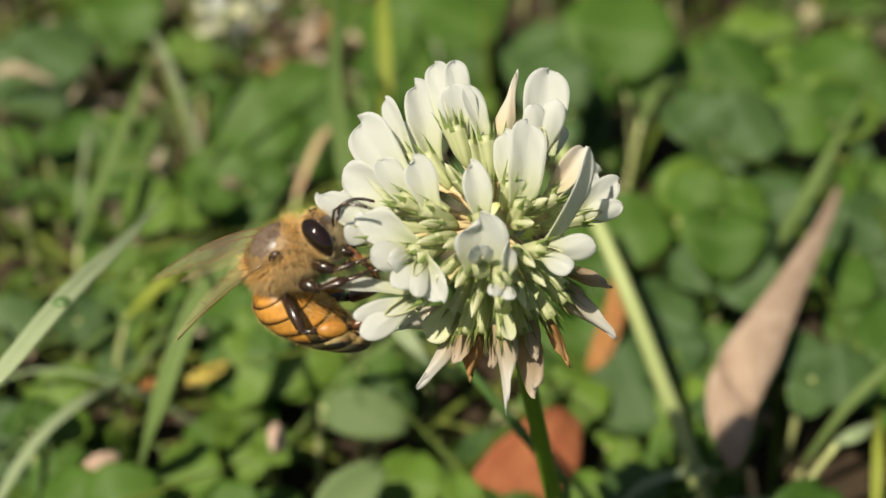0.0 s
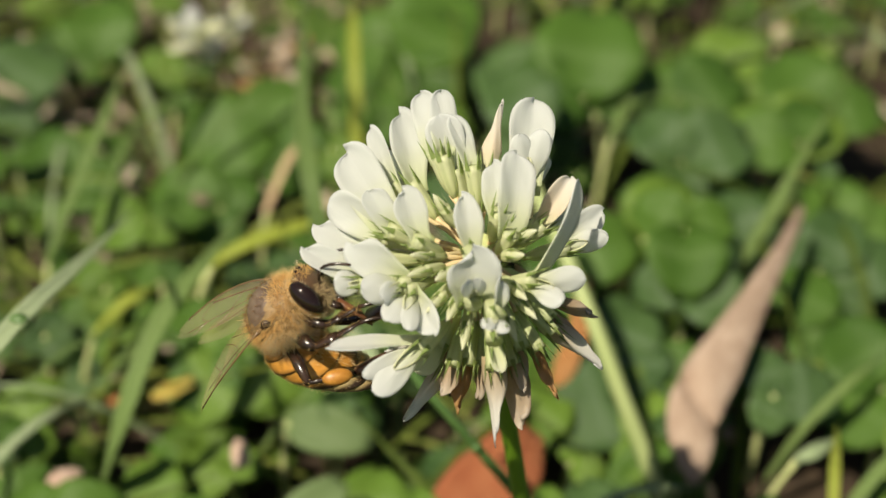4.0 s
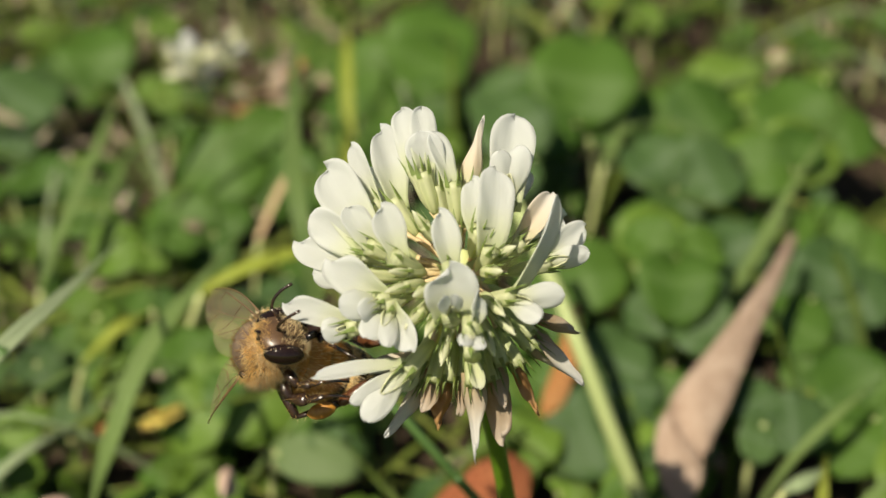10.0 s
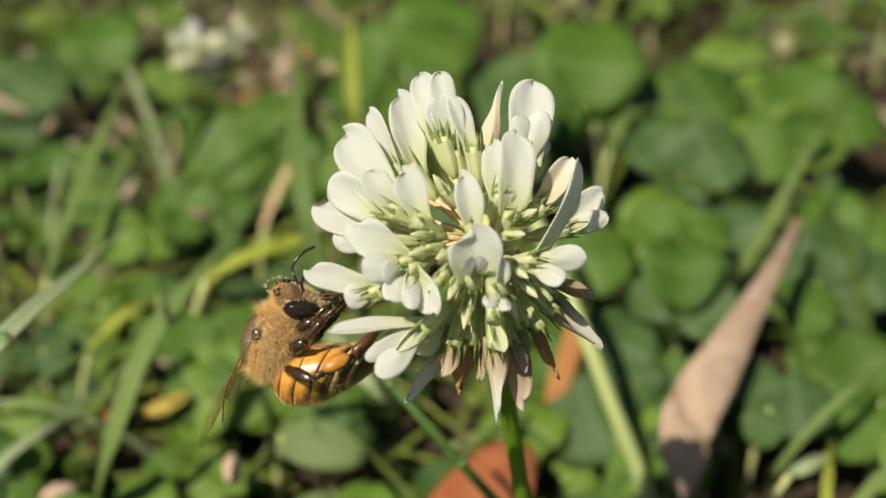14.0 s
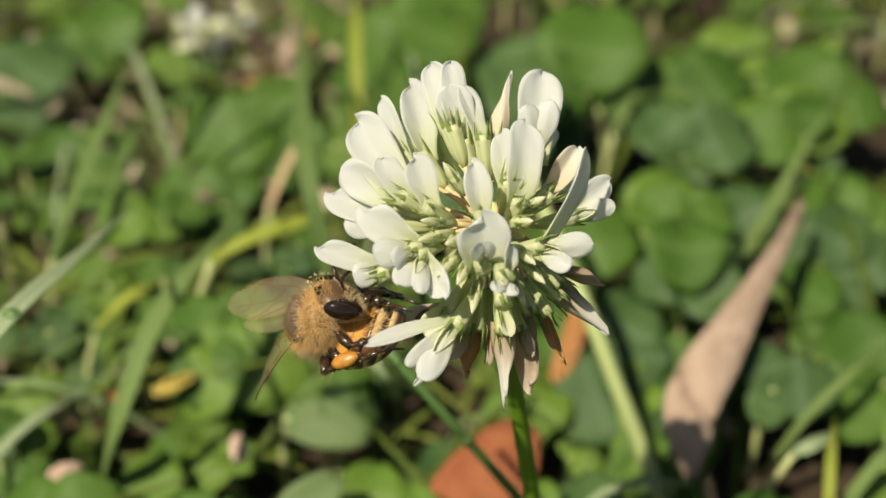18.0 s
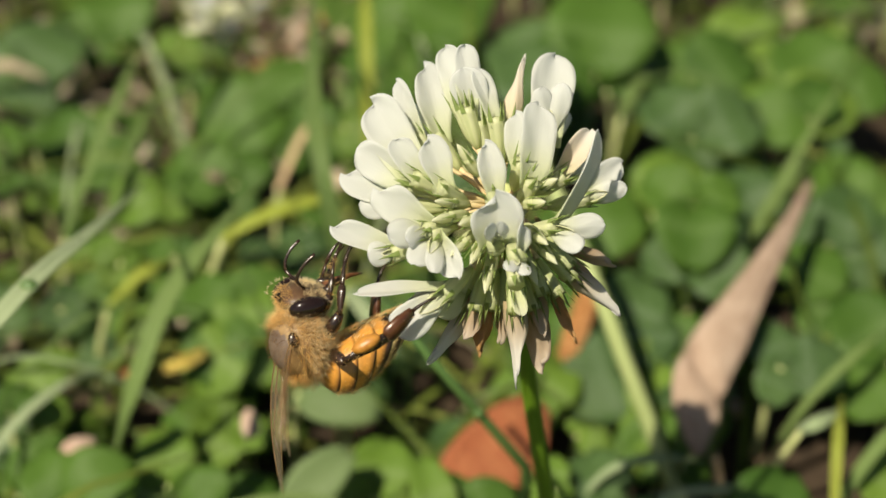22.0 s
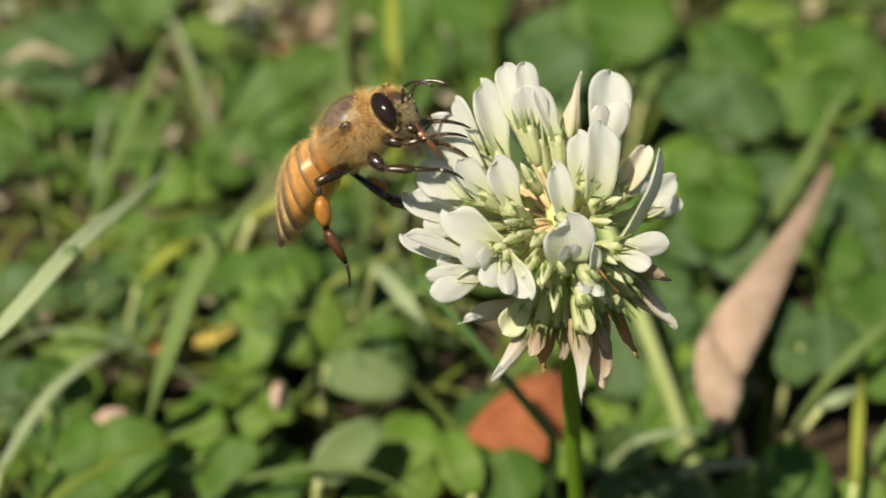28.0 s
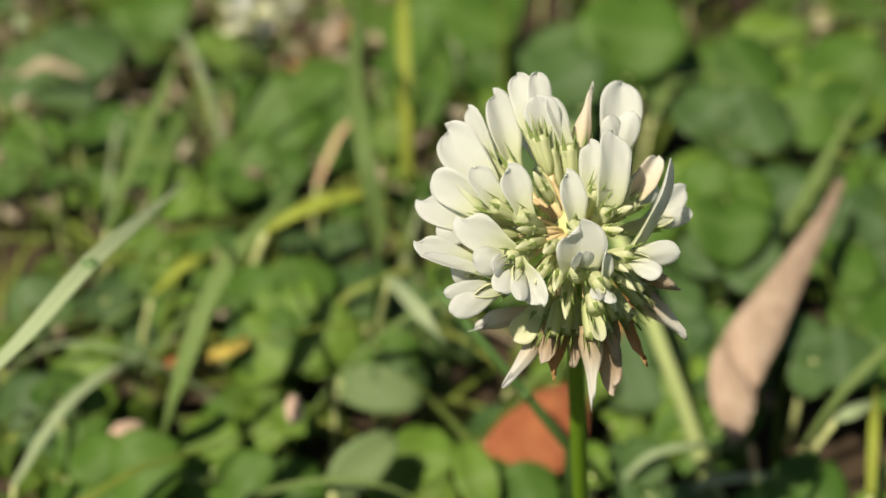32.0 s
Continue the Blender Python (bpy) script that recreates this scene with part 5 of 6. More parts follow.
part("proboscis", tube([Vector(p) * MM for p in ((1.45, 0, -1.8), (1.75, 0, -2.5), (1.95, 0.05, -3.3), (2.0, 0, -4.1))], [0.34 * MM, 0.26 * MM, 0.15 * MM, 0.05 * MM], 8), TONGUE, head, "reddish brown tongue")
part("face_fur", fur(spots_on((0.95, 0, -0.45), (0.82, 1.62, 1.50), 1000, lambda d: abs(d.y) < 0.70 and d.x > -0.3 and d.z < 0.25), 0.32, 0.009, (0.1, 0, 0)), FUR_PALE, head, "pale fur on the face")
part("crown_fur", fur(spots_on((0.95, 0, -0.45), (0.82, 1.62, 1.50), 1300, lambda d: d.x < -0.25 or d.z > 0.55 and abs(d.y) < 0.6), 0.42, 0.008), FUR_GOLD, head)
for x, y, z in ((1.35, 0, 0.98), (1.15, 0.28, 1.02), (1.15, -0.28, 1.02)):
    part("ocellus", ellipsoid((x, y, z), (0.13, 0.13, 0.13), 6, 8), EYE_SKIN, head)

# abdomen, about its narrow waist
ABDOMEN_AT = Vector((-1.75, 0, -0.3)) * MM
RADII = [(0.0, 0.55), (0.4, 1.15), (1.0, 1.72), (2.0, 2.05), (3.0, 2.10), (4.0, 2.02), (5.0, 1.82), (5.8, 1.54), (6.4, 1.14), (6.75, 0.62)]


def belly(s):
    """The middle and half width of the abdomen s millimetres behind the waist."""
    for (a, ra), (b, rb) in zip(RADII, RADII[1:]):
        if s <= b:
            r = ra + (rb - ra) * (s - a) / (b - a)
            break
    k = radians(34) / 6.75
    return Vector((-math.sin(k * s) / k, 0, -(1 - math.cos(k * s)) / k)), k * s, r


def ring(s0, s1, flare):
    n, sides = 7, 26
    v, f, uv = [], [], []
    for i in range(n + 1):
        t = i / n
        c, a, r = belly(s0 + (s1 - s0) * t)
        r *= 1 + flare * (t - 0.75)
        up = Vector((math.sin(a), 0, math.cos(a)))
        for j in range(sides):
            q = 2 * math.pi * j / sides
            v.append((c + Vector((0, r * math.cos(q), 0)) + up * (r * (0.90 if math.sin(q) > 0 else 0.82) * math.sin(q))) * MM)
            uv.append((t, j / sides))
    for i in range(n):
        for j in range(sides):
            k = (j + 1) % sides
            f.append((i * sides + j, i * sides + k, (i + 1) * sides + k, (i + 1) * sides + j))
    f.append(tuple(range(sides))[::-1])
    f.append(tuple(range(n * sides, (n + 1) * sides)))
    return v, f, uv


abdomen = part("abdomen", ring(0.0, 0.95, 0.0), TERGITE[0], bee, "amber abdomen with dark bands and a dark tip")
abdomen.location = ABDOMEN_AT
for k, (s0, s1, m) in enumerate(((0.62, 1.95, 0), (1.80, 3.10, 1), (2.95, 4.22, 2), (4.08, 5.18, 3), (5.05, 6.02, 3), (5.90, 6.75, 4))):
    part("tergite", ring(s0, s1, 0.03 if k < 5 else 0), TERGITE[m], abdomen)
spots = []
for _ in range(1300):
    s = 6.6 * fur_rnd.random() ** 0.75
    c, a, r = belly(s)
    q = fur_rnd.uniform(0, 6.283)
    if math.sin(q) > -0.25 and s > 1.1 or s > 5.2:
        continue
    n = Vector((0.0, math.cos(q), 0)) + Vector((math.sin(a), 0, math.cos(a))) * math.sin(q)
    spots.append((c + n * r * 0.86, n))
part("fur", fur(spots, 0.40, 0.016, (-0.9, 0, 0), 0.3), FUR_PALE, abdomen, "short pale fur along the belly and tail")
spots = []
for s in (1.98, 3.12, 4.24, 5.2):
    for _ in range(90):
        c, a, r = belly(s)
        q = fur_rnd.uniform(0, 6.283)
        n = Vector((0.0, math.cos(q), 0)) + Vector((math.sin(a), 0, math.cos(a))) * math.sin(q)
        spots.append((c + n * r * 0.88, n))
part("fur", fur(spots, 0.28, 0.014, (-1.3, 0, 0), 0.2), FUR_GOLD, abdomen, "thin golden fringes on the rings")
spots = []
for _ in range(2600):
    c, a, r = belly(0.2 + 4.8 * fur_rnd.random() ** 1.4)
    q = fur_rnd.uniform(0, 6.283)
    n = Vector((0.0, math.cos(q), 0)) + Vector((math.sin(a), 0, math.cos(a))) * math.sin(q)
    spots.append((c + n * r * 0.89, n))
part("fur", fur(spots, 0.36, 0.007, (-1.1, 0, 0), 0.3), FUR_GOLD, abdomen, "fine pale down over the abdomen")


# wings: built for the right side, spread along -y; the left is the mirror
def wing_sheet(length, wide, back_shift, side):
    def at(u, v):
        c = wide * math.sin(math.pi * (0.04 + 0.93 * u ** 0.8)) ** 0.62
        return (back_shift - 0.10 * length * u * u + (v * 0.5 - 0.28) * c) * MM, side * length * u * MM, 0.05 * length * math.sin(2.2 * u) * MM + 0.10 * c * v * v * MM

    return sheet(at, 14, 6, 0.012 * MM), at


def wing(side):
    geo, at = wing_sheet(8.6, 2.9, 0.0, side)
    w = part("wing", geo, WING_FILM, bee, "clear brownish wing with fine veins")
    lines = [[(u, 0.98) for u in (0.02, 0.3, 0.6, 0.9)], [(0.02, 0.4), (0.3, 0.62), (0.62, 0.80)], [(0.02, 0.2), (0.35, 0.0), (0.62, -0.15), (0.85, -0.5)],
             [(0.3, 0.62), (0.38, 0.0)], [(0.62, 0.8), (0.72, 0.3), (0.62, -0.15)], [(0.35, 0.0), (0.42, -0.6), (0.5, -0.95)], [(0.62, -0.15), (0.7, -0.9)], [(0.02, -0.1), (0.25, -0.5), (0.42, -0.95)]]
    for k, line in enumerate(lines):
        pts = smooth_line([at(*p) for p in line], 8)
        part("vein", tube(pts, [(0.042 if k < 2 else 0.020) * MM] * 9, 5), VEIN, w)
    hind, hat = wing_sheet(6.0, 2.0, -1.5, side)
    part("hind_wing", moved(hind, Matrix.Translation((0, 0, -0.12 * MM))), WING_FILM, w)
    w.location = (0.3 * MM, side * 1.65 * MM, 0.75 * MM)
    return w


wing_right, wing_left = wing(-1), wing(1)


# legs: hip, knee, ankle, toe
def leg(name, joints, thick, side, load=False):
    j = [Vector((x, side * y, z)) * MM for x, y, z in joints]
    hip = j[0].copy()
    j = [p - hip for p in j]
    femur = part(name, tube([j[0], j[0].lerp(j[1], 0.5), j[1]], [thick[0] * MM, thick[0] * 1.15 * MM, thick[0] * 0.75 * MM], 9), LEG_SKIN, bee, "dark jointed leg" + (" with an orange pollen load" if load else ""))
    femur.location = hip
    t0, t1 = j[1], j[2]
    part("tibia", tube([t0, t0.lerp(t1, 0.2), t0.lerp(t1, 0.75), t1], [thick[1] * 0.6 * MM, thick[1] * 0.8 * MM, thick[1] * 1.25 * MM, thick[1] * MM], 9, 0.6), LEG_SKIN, femur)
    a, b = j[2], j[3]
    part("basitarsus", tube([a, a.lerp(b, 0.12), a.lerp(b, 0.6), b], [thick[2] * 0.7 * MM, thick[2] * 1.1 * MM, thick[2] * MM, thick[2] * 0.6 * MM], 9, 0.55), BASITARSUS if load else LEG_SKIN, femur)
    d = (b - a).normalized()
    toes = [b, b + d * 0.45 * MM + Vector((0, 0, -0.1 * MM)), b + d * 0.85 * MM + Vector((0, 0, -0.28 * MM)), b + d * 1.15 * MM + Vector((0, 0, -0.6 * MM))]
    part("tarsus", tube(toes, [0.13 * MM, 0.10 * MM, 0.09 * MM, 0.05 * MM], 7), LEG_SKIN, femur)
    hairs = []
    for p, q in ((j[0], j[1]), (t0, t1), (a, b)):
        for _ in range(45):
            c = p.lerp(q, fur_rnd.random()) / MM
            n = Vector((fur_rnd.gauss(0, 1), fur_rnd.gauss(0, 1), fur_rnd.gauss(0, 1))).normalized()
            hairs.append((c + n * 0.10, n))
    part("leg_fur", fur(hairs, 0.38, 0.012), FUR_GOLD, femur)
    if load:
        m = Matrix.Translation(t0.lerp(t1, 0.60) + Vector((0, side * 0.35 * MM, 0))) @ frame_of(t1 - t0, (0, side, 0))
        part("pollen_load", moved(ellipsoid((0, 0, 0), (0.84, 0.47, 0.38), 12, 14, lambda d: 1 + 0.10 * noise.noise(d * 3)), m), POLLEN, femur, "orange lump of packed pollen")
    return femur


legs = []
for side in (-1, 1):
    legs.append(leg("front_leg", [(1.15, 0.75, -1.25), (2.05, 1.50, -2.15), (3.0, 1.30, -2.65), (3.85, 1.0, -3.2)], (0.30, 0.25, 0.18), side))
    legs.append(leg("middle_leg", [(0.0, 1.15, -1.30), (0.9, 2.25, -2.1), (2.35, 2.15, -2.8), (3.5, 1.75, -3.5)], (0.36, 0.34, 0.24), side))
    legs.append(leg("hind_leg", [(-1.05, 1.1, -1.25), (-2.2, 2.57, -3.35), (-0.29, 2.42, -5.17), (1.55, 2.33, -5.98)], (0.32, 0.34, 0.54), side, True))


# ---- what moves ----
def beats(side):
    """Wing beats while the bee hovers and flies: rows from 23.7 s on, up and down in turn."""
    rows = []
    for k in range(round((30.8 - 23.7) * FPS / 2)):
        t = 23.7 + (2 * k + 1 - round(23.7 * FPS) % 2) / FPS
        lift = 34 if k % 2 else -34
        rows.append((t, pose(0.3 * MM, side * 1.65 * MM, 0.75 * MM, side * (lift - 6), 14, side * (18 + 8 * (k % 2)))))
    return rows + [(32, pose(0.3 * MM, side * 1.65 * MM, 0.75 * MM, side * 20, 14, side * 18))]


def motions():
    walk(flower, [
        (0, pose(0.01594, 0.07358, 0.00000, 0.01, 0.00, -0.00)),
        (0.5, pose(0.01548, 0.07340, -0.00001, 0.31, 0.92, 0.69)),
        (1, pose(0.01527, 0.07330, 0.00016, 0.32, 1.10, 2.07)),
        (1.5, pose(0.01532, 0.07324, 0.00009, 0.29, 1.40, 2.39)),
        (2, pose(0.01550, 0.07315, -0.00004, 0.01, 1.45, 2.16)),
        (2.5, pose(0.01563, 0.07314, -0.00001, 0.55, 1.50, 2.72)),
        (3, pose(0.01582, 0.07323, -0.00006, 0.42, 1.91, 2.00)),
        (3.5, pose(0.01604, 0.07338, -0.00002, 0.85, 1.88, 2.81)),
        (5.5, pose(0.01639, 0.07360, -0.00008, 0.74, 1.91, 2.56)),
        (6, pose(0.01664, 0.07375, -0.00000, 0.77, 1.77, 2.69)),
        (6.5, pose(0.01684, 0.07389, 0.00007, 0.81, 1.33, 2.73)),
        (7, pose(0.01697, 0.07398, 0.00039, 0.81, 1.75, 2.95)),
        (7.5, pose(0.01708, 0.07408, 0.00060, 0.83, 1.63, 3.39)),
        (8, pose(0.01721, 0.07413, 0.00068, 0.60, 2.08, 2.62)),
        (8.5, pose(0.01734, 0.07419, 0.00071, 1.10, 2.00, 3.06)),
        (9, pose(0.01736, 0.07425, 0.00078, 0.92, 1.55, 3.32)),
        (9.5, pose(0.01736, 0.07430, 0.00089, 0.94, 2.28, 3.62)),
        (10, pose(0.01728, 0.07428, 0.00102, 0.79, 1.43, 2.48)),
        (10.5, pose(0.01713, 0.07425, 0.00136, 0.60, 2.11, 3.35)),
        (11, pose(0.01711, 0.07427, 0.00155, 0.36, 2.51, 3.60)),
        (11.5, pose(0.01725, 0.07430, 0.00172, 0.08, 2.20, 3.55)),
        (12, pose(0.01729, 0.07432, 0.00182, 0.29, 2.25, 3.78)),
        (12.5, pose(0.01720, 0.07434, 0.00160, 0.43, 1.98, 3.95)),
        (13, pose(0.01708, 0.07425, 0.00174, 0.17, 2.56, 3.67)),
        (13.5, pose(0.01709, 0.07434, 0.00178, 0.59, 2.27, 4.29)),
        (14, pose(0.01704, 0.07436, 0.00174, 0.23, 2.68, 3.87)),
        (14.5, pose(0.01712, 0.07446, 0.00141, 0.33, 2.29, 3.97)),
        (16.5, pose(0.01726, 0.07449, 0.00066, 0.54, 3.32, 5.11)),
        (17, pose(0.01728, 0.07449, 0.00033, -0.06, 2.84, 4.03)),
        (17.5, pose(0.01721, 0.07453, 0.00044, 0.52, 3.12, 5.11)),
        (18, pose(0.01712, 0.07449, 0.00038, 0.12, 2.75, 3.33)),
        (18.5, pose(0.01709, 0.07446, 0.00066, 0.20, 2.57, 4.01)),
        (19, pose(0.01718, 0.07448, 0.00062, 0.15, 3.00, 4.00)),
        (19.5, pose(0.01726, 0.07449, 0.00055, -0.03, 2.86, 3.91)),
        (20, pose(0.01723, 0.07448, 0.00051, 0.70, 3.33, 4.46)),
        (20.5, pose(0.01725, 0.07446, 0.00023, 0.19, 2.90, 3.91)),
        (21, pose(0.01729, 0.07444, -0.00003, 0.37, 2.82, 4.05)),
        (21.5, pose(0.01729, 0.07439, -0.00022, 0.65, 2.92, 4.48)),
        (22, pose(0.01728, 0.07427, -0.00033, 0.28, 2.55, 2.99)),
        (22.5, pose(0.01728, 0.07426, -0.00034, 0.64, 2.82, 4.03)),
        (23, pose(0.01725, 0.07418, -0.00040, 0.25, 3.07, 3.56)),
        (23.5, pose(0.01712, 0.07408, -0.00030, 0.17, 2.57, 3.47)),
        (24, pose(0.01695, 0.07396, -0.00034, 0.73, 2.78, 3.30)),
        (24.5, pose(0.01681, 0.07378, -0.00042, -0.84, 2.51, 1.26)),
        (25, pose(0.01676, 0.07373, -0.00045, 0.60, 3.56, 4.71)),
        (25.5, pose(0.01669, 0.07365, -0.00091, 0.57, 3.87, 3.11)),
        (27.5, pose(0.01658, 0.07359, -0.00168, 1.98, 2.97, 3.63)),
        (28, pose(0.01619, 0.07353, -0.00223, 2.39, 4.21, 7.07)),
        (28.5, pose(0.01588, 0.07356, -0.00250, 2.75, 5.35, 8.18)),
        (29, pose(0.01567, 0.07370, -0.00274, 3.04, 4.37, 7.94)),
        (29.5, pose(0.01547, 0.07384, -0.00306, 3.54, 4.87, 8.69)),
        (30, pose(0.01531, 0.07385, -0.00341, 2.86, 4.81, 8.28)),
        (30.5, pose(0.01523, 0.07387, -0.00348, 3.04, 5.14, 7.99)),
        (31, pose(0.01500, 0.07381, -0.00320, 2.72, 4.93, 7.54)),
        (31.5, pose(0.01481, 0.07379, -0.00292, 2.20, 4.97, 7.37)),
        (32, pose(0.01469, 0.07372, -0.00254, 2.11, 4.94, 7.11)),
    ])
    walk(bee, [
        (0, pose(-0.00994, 0.06600, 0.06392, -15.7, -43.3, 11.0)),
        (1, pose(-0.00848, 0.06350, 0.06231, -31.0, -51.1, 18.4)),
        (2, pose(-0.00785, 0.06441, 0.06283, -21.6, -56.6, 14.1)),
        (3, pose(-0.00722, 0.06467, 0.06229, -10.0, -58.5, 7.2)),
        (6, pose(-0.00610, 0.06648, 0.06047, 54.8, -49.9, -68.0)),
        (7, pose(-0.00514, 0.06535, 0.06036, 43.1, -53.8, -57.8)),
        (8, pose(-0.00440, 0.06628, 0.06015, 41.5, -52.1, -59.5)),
        (9, pose(-0.00490, 0.06579, 0.06030, 31.7, -53.1, -49.9)),
        (10, pose(-0.00623, 0.06645, 0.06040, 59.2, -41.7, -69.1)),
        (11, pose(-0.00623, 0.06656, 0.06015, -97.7, -68.9, 99.7)),
        (12, pose(-0.00580, 0.06448, 0.06179, -172.0, -74.1, 179.4)),
        (13, pose(-0.00487, 0.06513, 0.06415, -0.5, -72.9, 2.1)),
        (14, pose(-0.00562, 0.06605, 0.05995, -74.4, -54.7, 63.5)),
        (17, pose(-0.00280, 0.06586, 0.05942, 32.5, -46.4, -52.9)),
        (18, pose(-0.00347, 0.06649, 0.05920, 45.6, -55.2, -58.4)),
        (19, pose(-0.00287, 0.06591, 0.06000, 31.2, -51.3, -44.7)),
        (20, pose(-0.00339, 0.06703, 0.05839, 69.6, -47.4, -68.8)),
        (21, pose(-0.00484, 0.06303, 0.05823, -89.4, -60.7, 117.1)),
        (22, pose(-0.00517, 0.06167, 0.05844, -94.2, -49.2, 121.2)),
        (23, pose(-0.00345, 0.06222, 0.05866, -134.9, -78.0, 157.5)),
        (24, pose(-0.00520, 0.06395, 0.06217, -42.2, -71.4, 44.3)),
        (25, pose(-0.00490, 0.06691, 0.06401, -1.2, -64.4, 8.7)),
        (25.5, pose(-0.00480, 0.06685, 0.06539, -30.7, -56.2, 35.8)),
        (27.5, pose(-0.00632, 0.06669, 0.06678, -50.3, -60.9, 40.3)),
        (28, pose(-0.00444, 0.06623, 0.06882, -14.4, -44.2, 3.7)),
        (28.5, pose(-0.00168, 0.06491, 0.06450, 2.2, -48.6, -4.9)),
        (29, pose(-0.00436, 0.06326, 0.06275, 24.8, -16.1, 41.6)),
        (30, pose(-0.00476, 0.05638, 0.05282, 31.1, -5.2, 34.0)),
        (30.4, pose(-0.00390, 0.05290, 0.04820, 31.1, -5.2, 34.0)),
        (30.6, pose(-0.00361, 0.04836, 0.04386, 31.1, -5.2, 34.0)),
        (31, pose(-0.00831, 0.03198, 0.02734, 31.1, -5.2, 34.0)),
        (32, pose(-0.03393, 0.01156, 0.01111, 31.1, -5.2, 34.0)),
    ])
    walk(head, [
        (0, pose(0.00170, 0.00000, -0.00020, -16.9, 7.9, 3.3)),
        (1, pose(0.00170, 0.00000, -0.00020, -9.9, 10.6, 5.4)),
        (2, pose(0.00170, 0.00000, -0.00020, -13.0, 15.5, 4.8)),
        (3, pose(0.00170, 0.00000, -0.00020, -18.7, 22.1, 9.4)),
        (6, pose(0.00170, 0.00000, -0.00020, 13.5, -5.0, 20.1)),
        (7, pose(0.00170, 0.00000, -0.00020, 21.5, -11.2, 16.8)),
        (8, pose(0.00170, 0.00000, -0.00020, 28.3, -8.2, 29.4)),
        (9, pose(0.00170, 0.00000, -0.00020, 27.3, -5.4, 26.5)),
        (10, pose(0.00170, 0.00000, -0.00020, 18.6, -6.8, 41.0)),
        (11, pose(0.00170, 0.00000, -0.00020, 22.8, 42.3, -10.2)),
        (12, pose(0.00170, 0.00000, -0.00020, -23.2, 35.5, -0.6)),
        (13, pose(0.00170, 0.00000, -0.00020, -26.0, 16.3, 9.9)),
        (14, pose(0.00170, 0.00000, -0.00020, 37.3, 11.1, -8.0)),
        (17, pose(0.00170, 0.00000, -0.00020, 41.9, -15.3, 35.0)),
        (18, pose(0.00170, 0.00000, -0.00020, 22.5, -1.2, 43.4)),
        (19, pose(0.00170, 0.00000, -0.00020, 25.2, -11.7, 28.4)),
        (20, pose(0.00170, 0.00000, -0.00020, 14.5, 4.7, 46.4)),
        (21, pose(0.00170, 0.00000, -0.00020, 5.4, 10.6, -22.4)),
        (22, pose(0.00170, 0.00000, -0.00020, 3.1, 14.7, -29.2)),
        (23, pose(0.00170, 0.00000, -0.00020, -32.2, 6.7, 5.2)),
        (24, pose(0.00170, 0.00000, -0.00020, -20.3, 0.8, -1.8)),
        (25, pose(0.00170, 0.00000, -0.00020, -29.6, 21.3, -8.7)),
        (25.5, pose(0.00170, 0.00000, -0.00020, -11.0, 19.0, -12.1)),
        (27.5, pose(0.00170, 0.00000, -0.00020, -18.3, 17.1, -13.2)),
        (28, pose(0.00170, 0.00000, -0.00020, -22.2, 8.1, -2.0)),
        (28.5, pose(0.00170, 0.00000, -0.00020, 26.8, -14.5, -7.3)),
        (29, pose(0.00170, 0.00000, -0.00020, -22.9, -16.8, -5.7)),
        (30, pose(0.00170, 0.00000, -0.00020, -36.2, -11.0, -1.6)),
        (32, pose(0.00170, 0.00000, -0.00020, -36.2, -11.0, -1.6)),
    ])
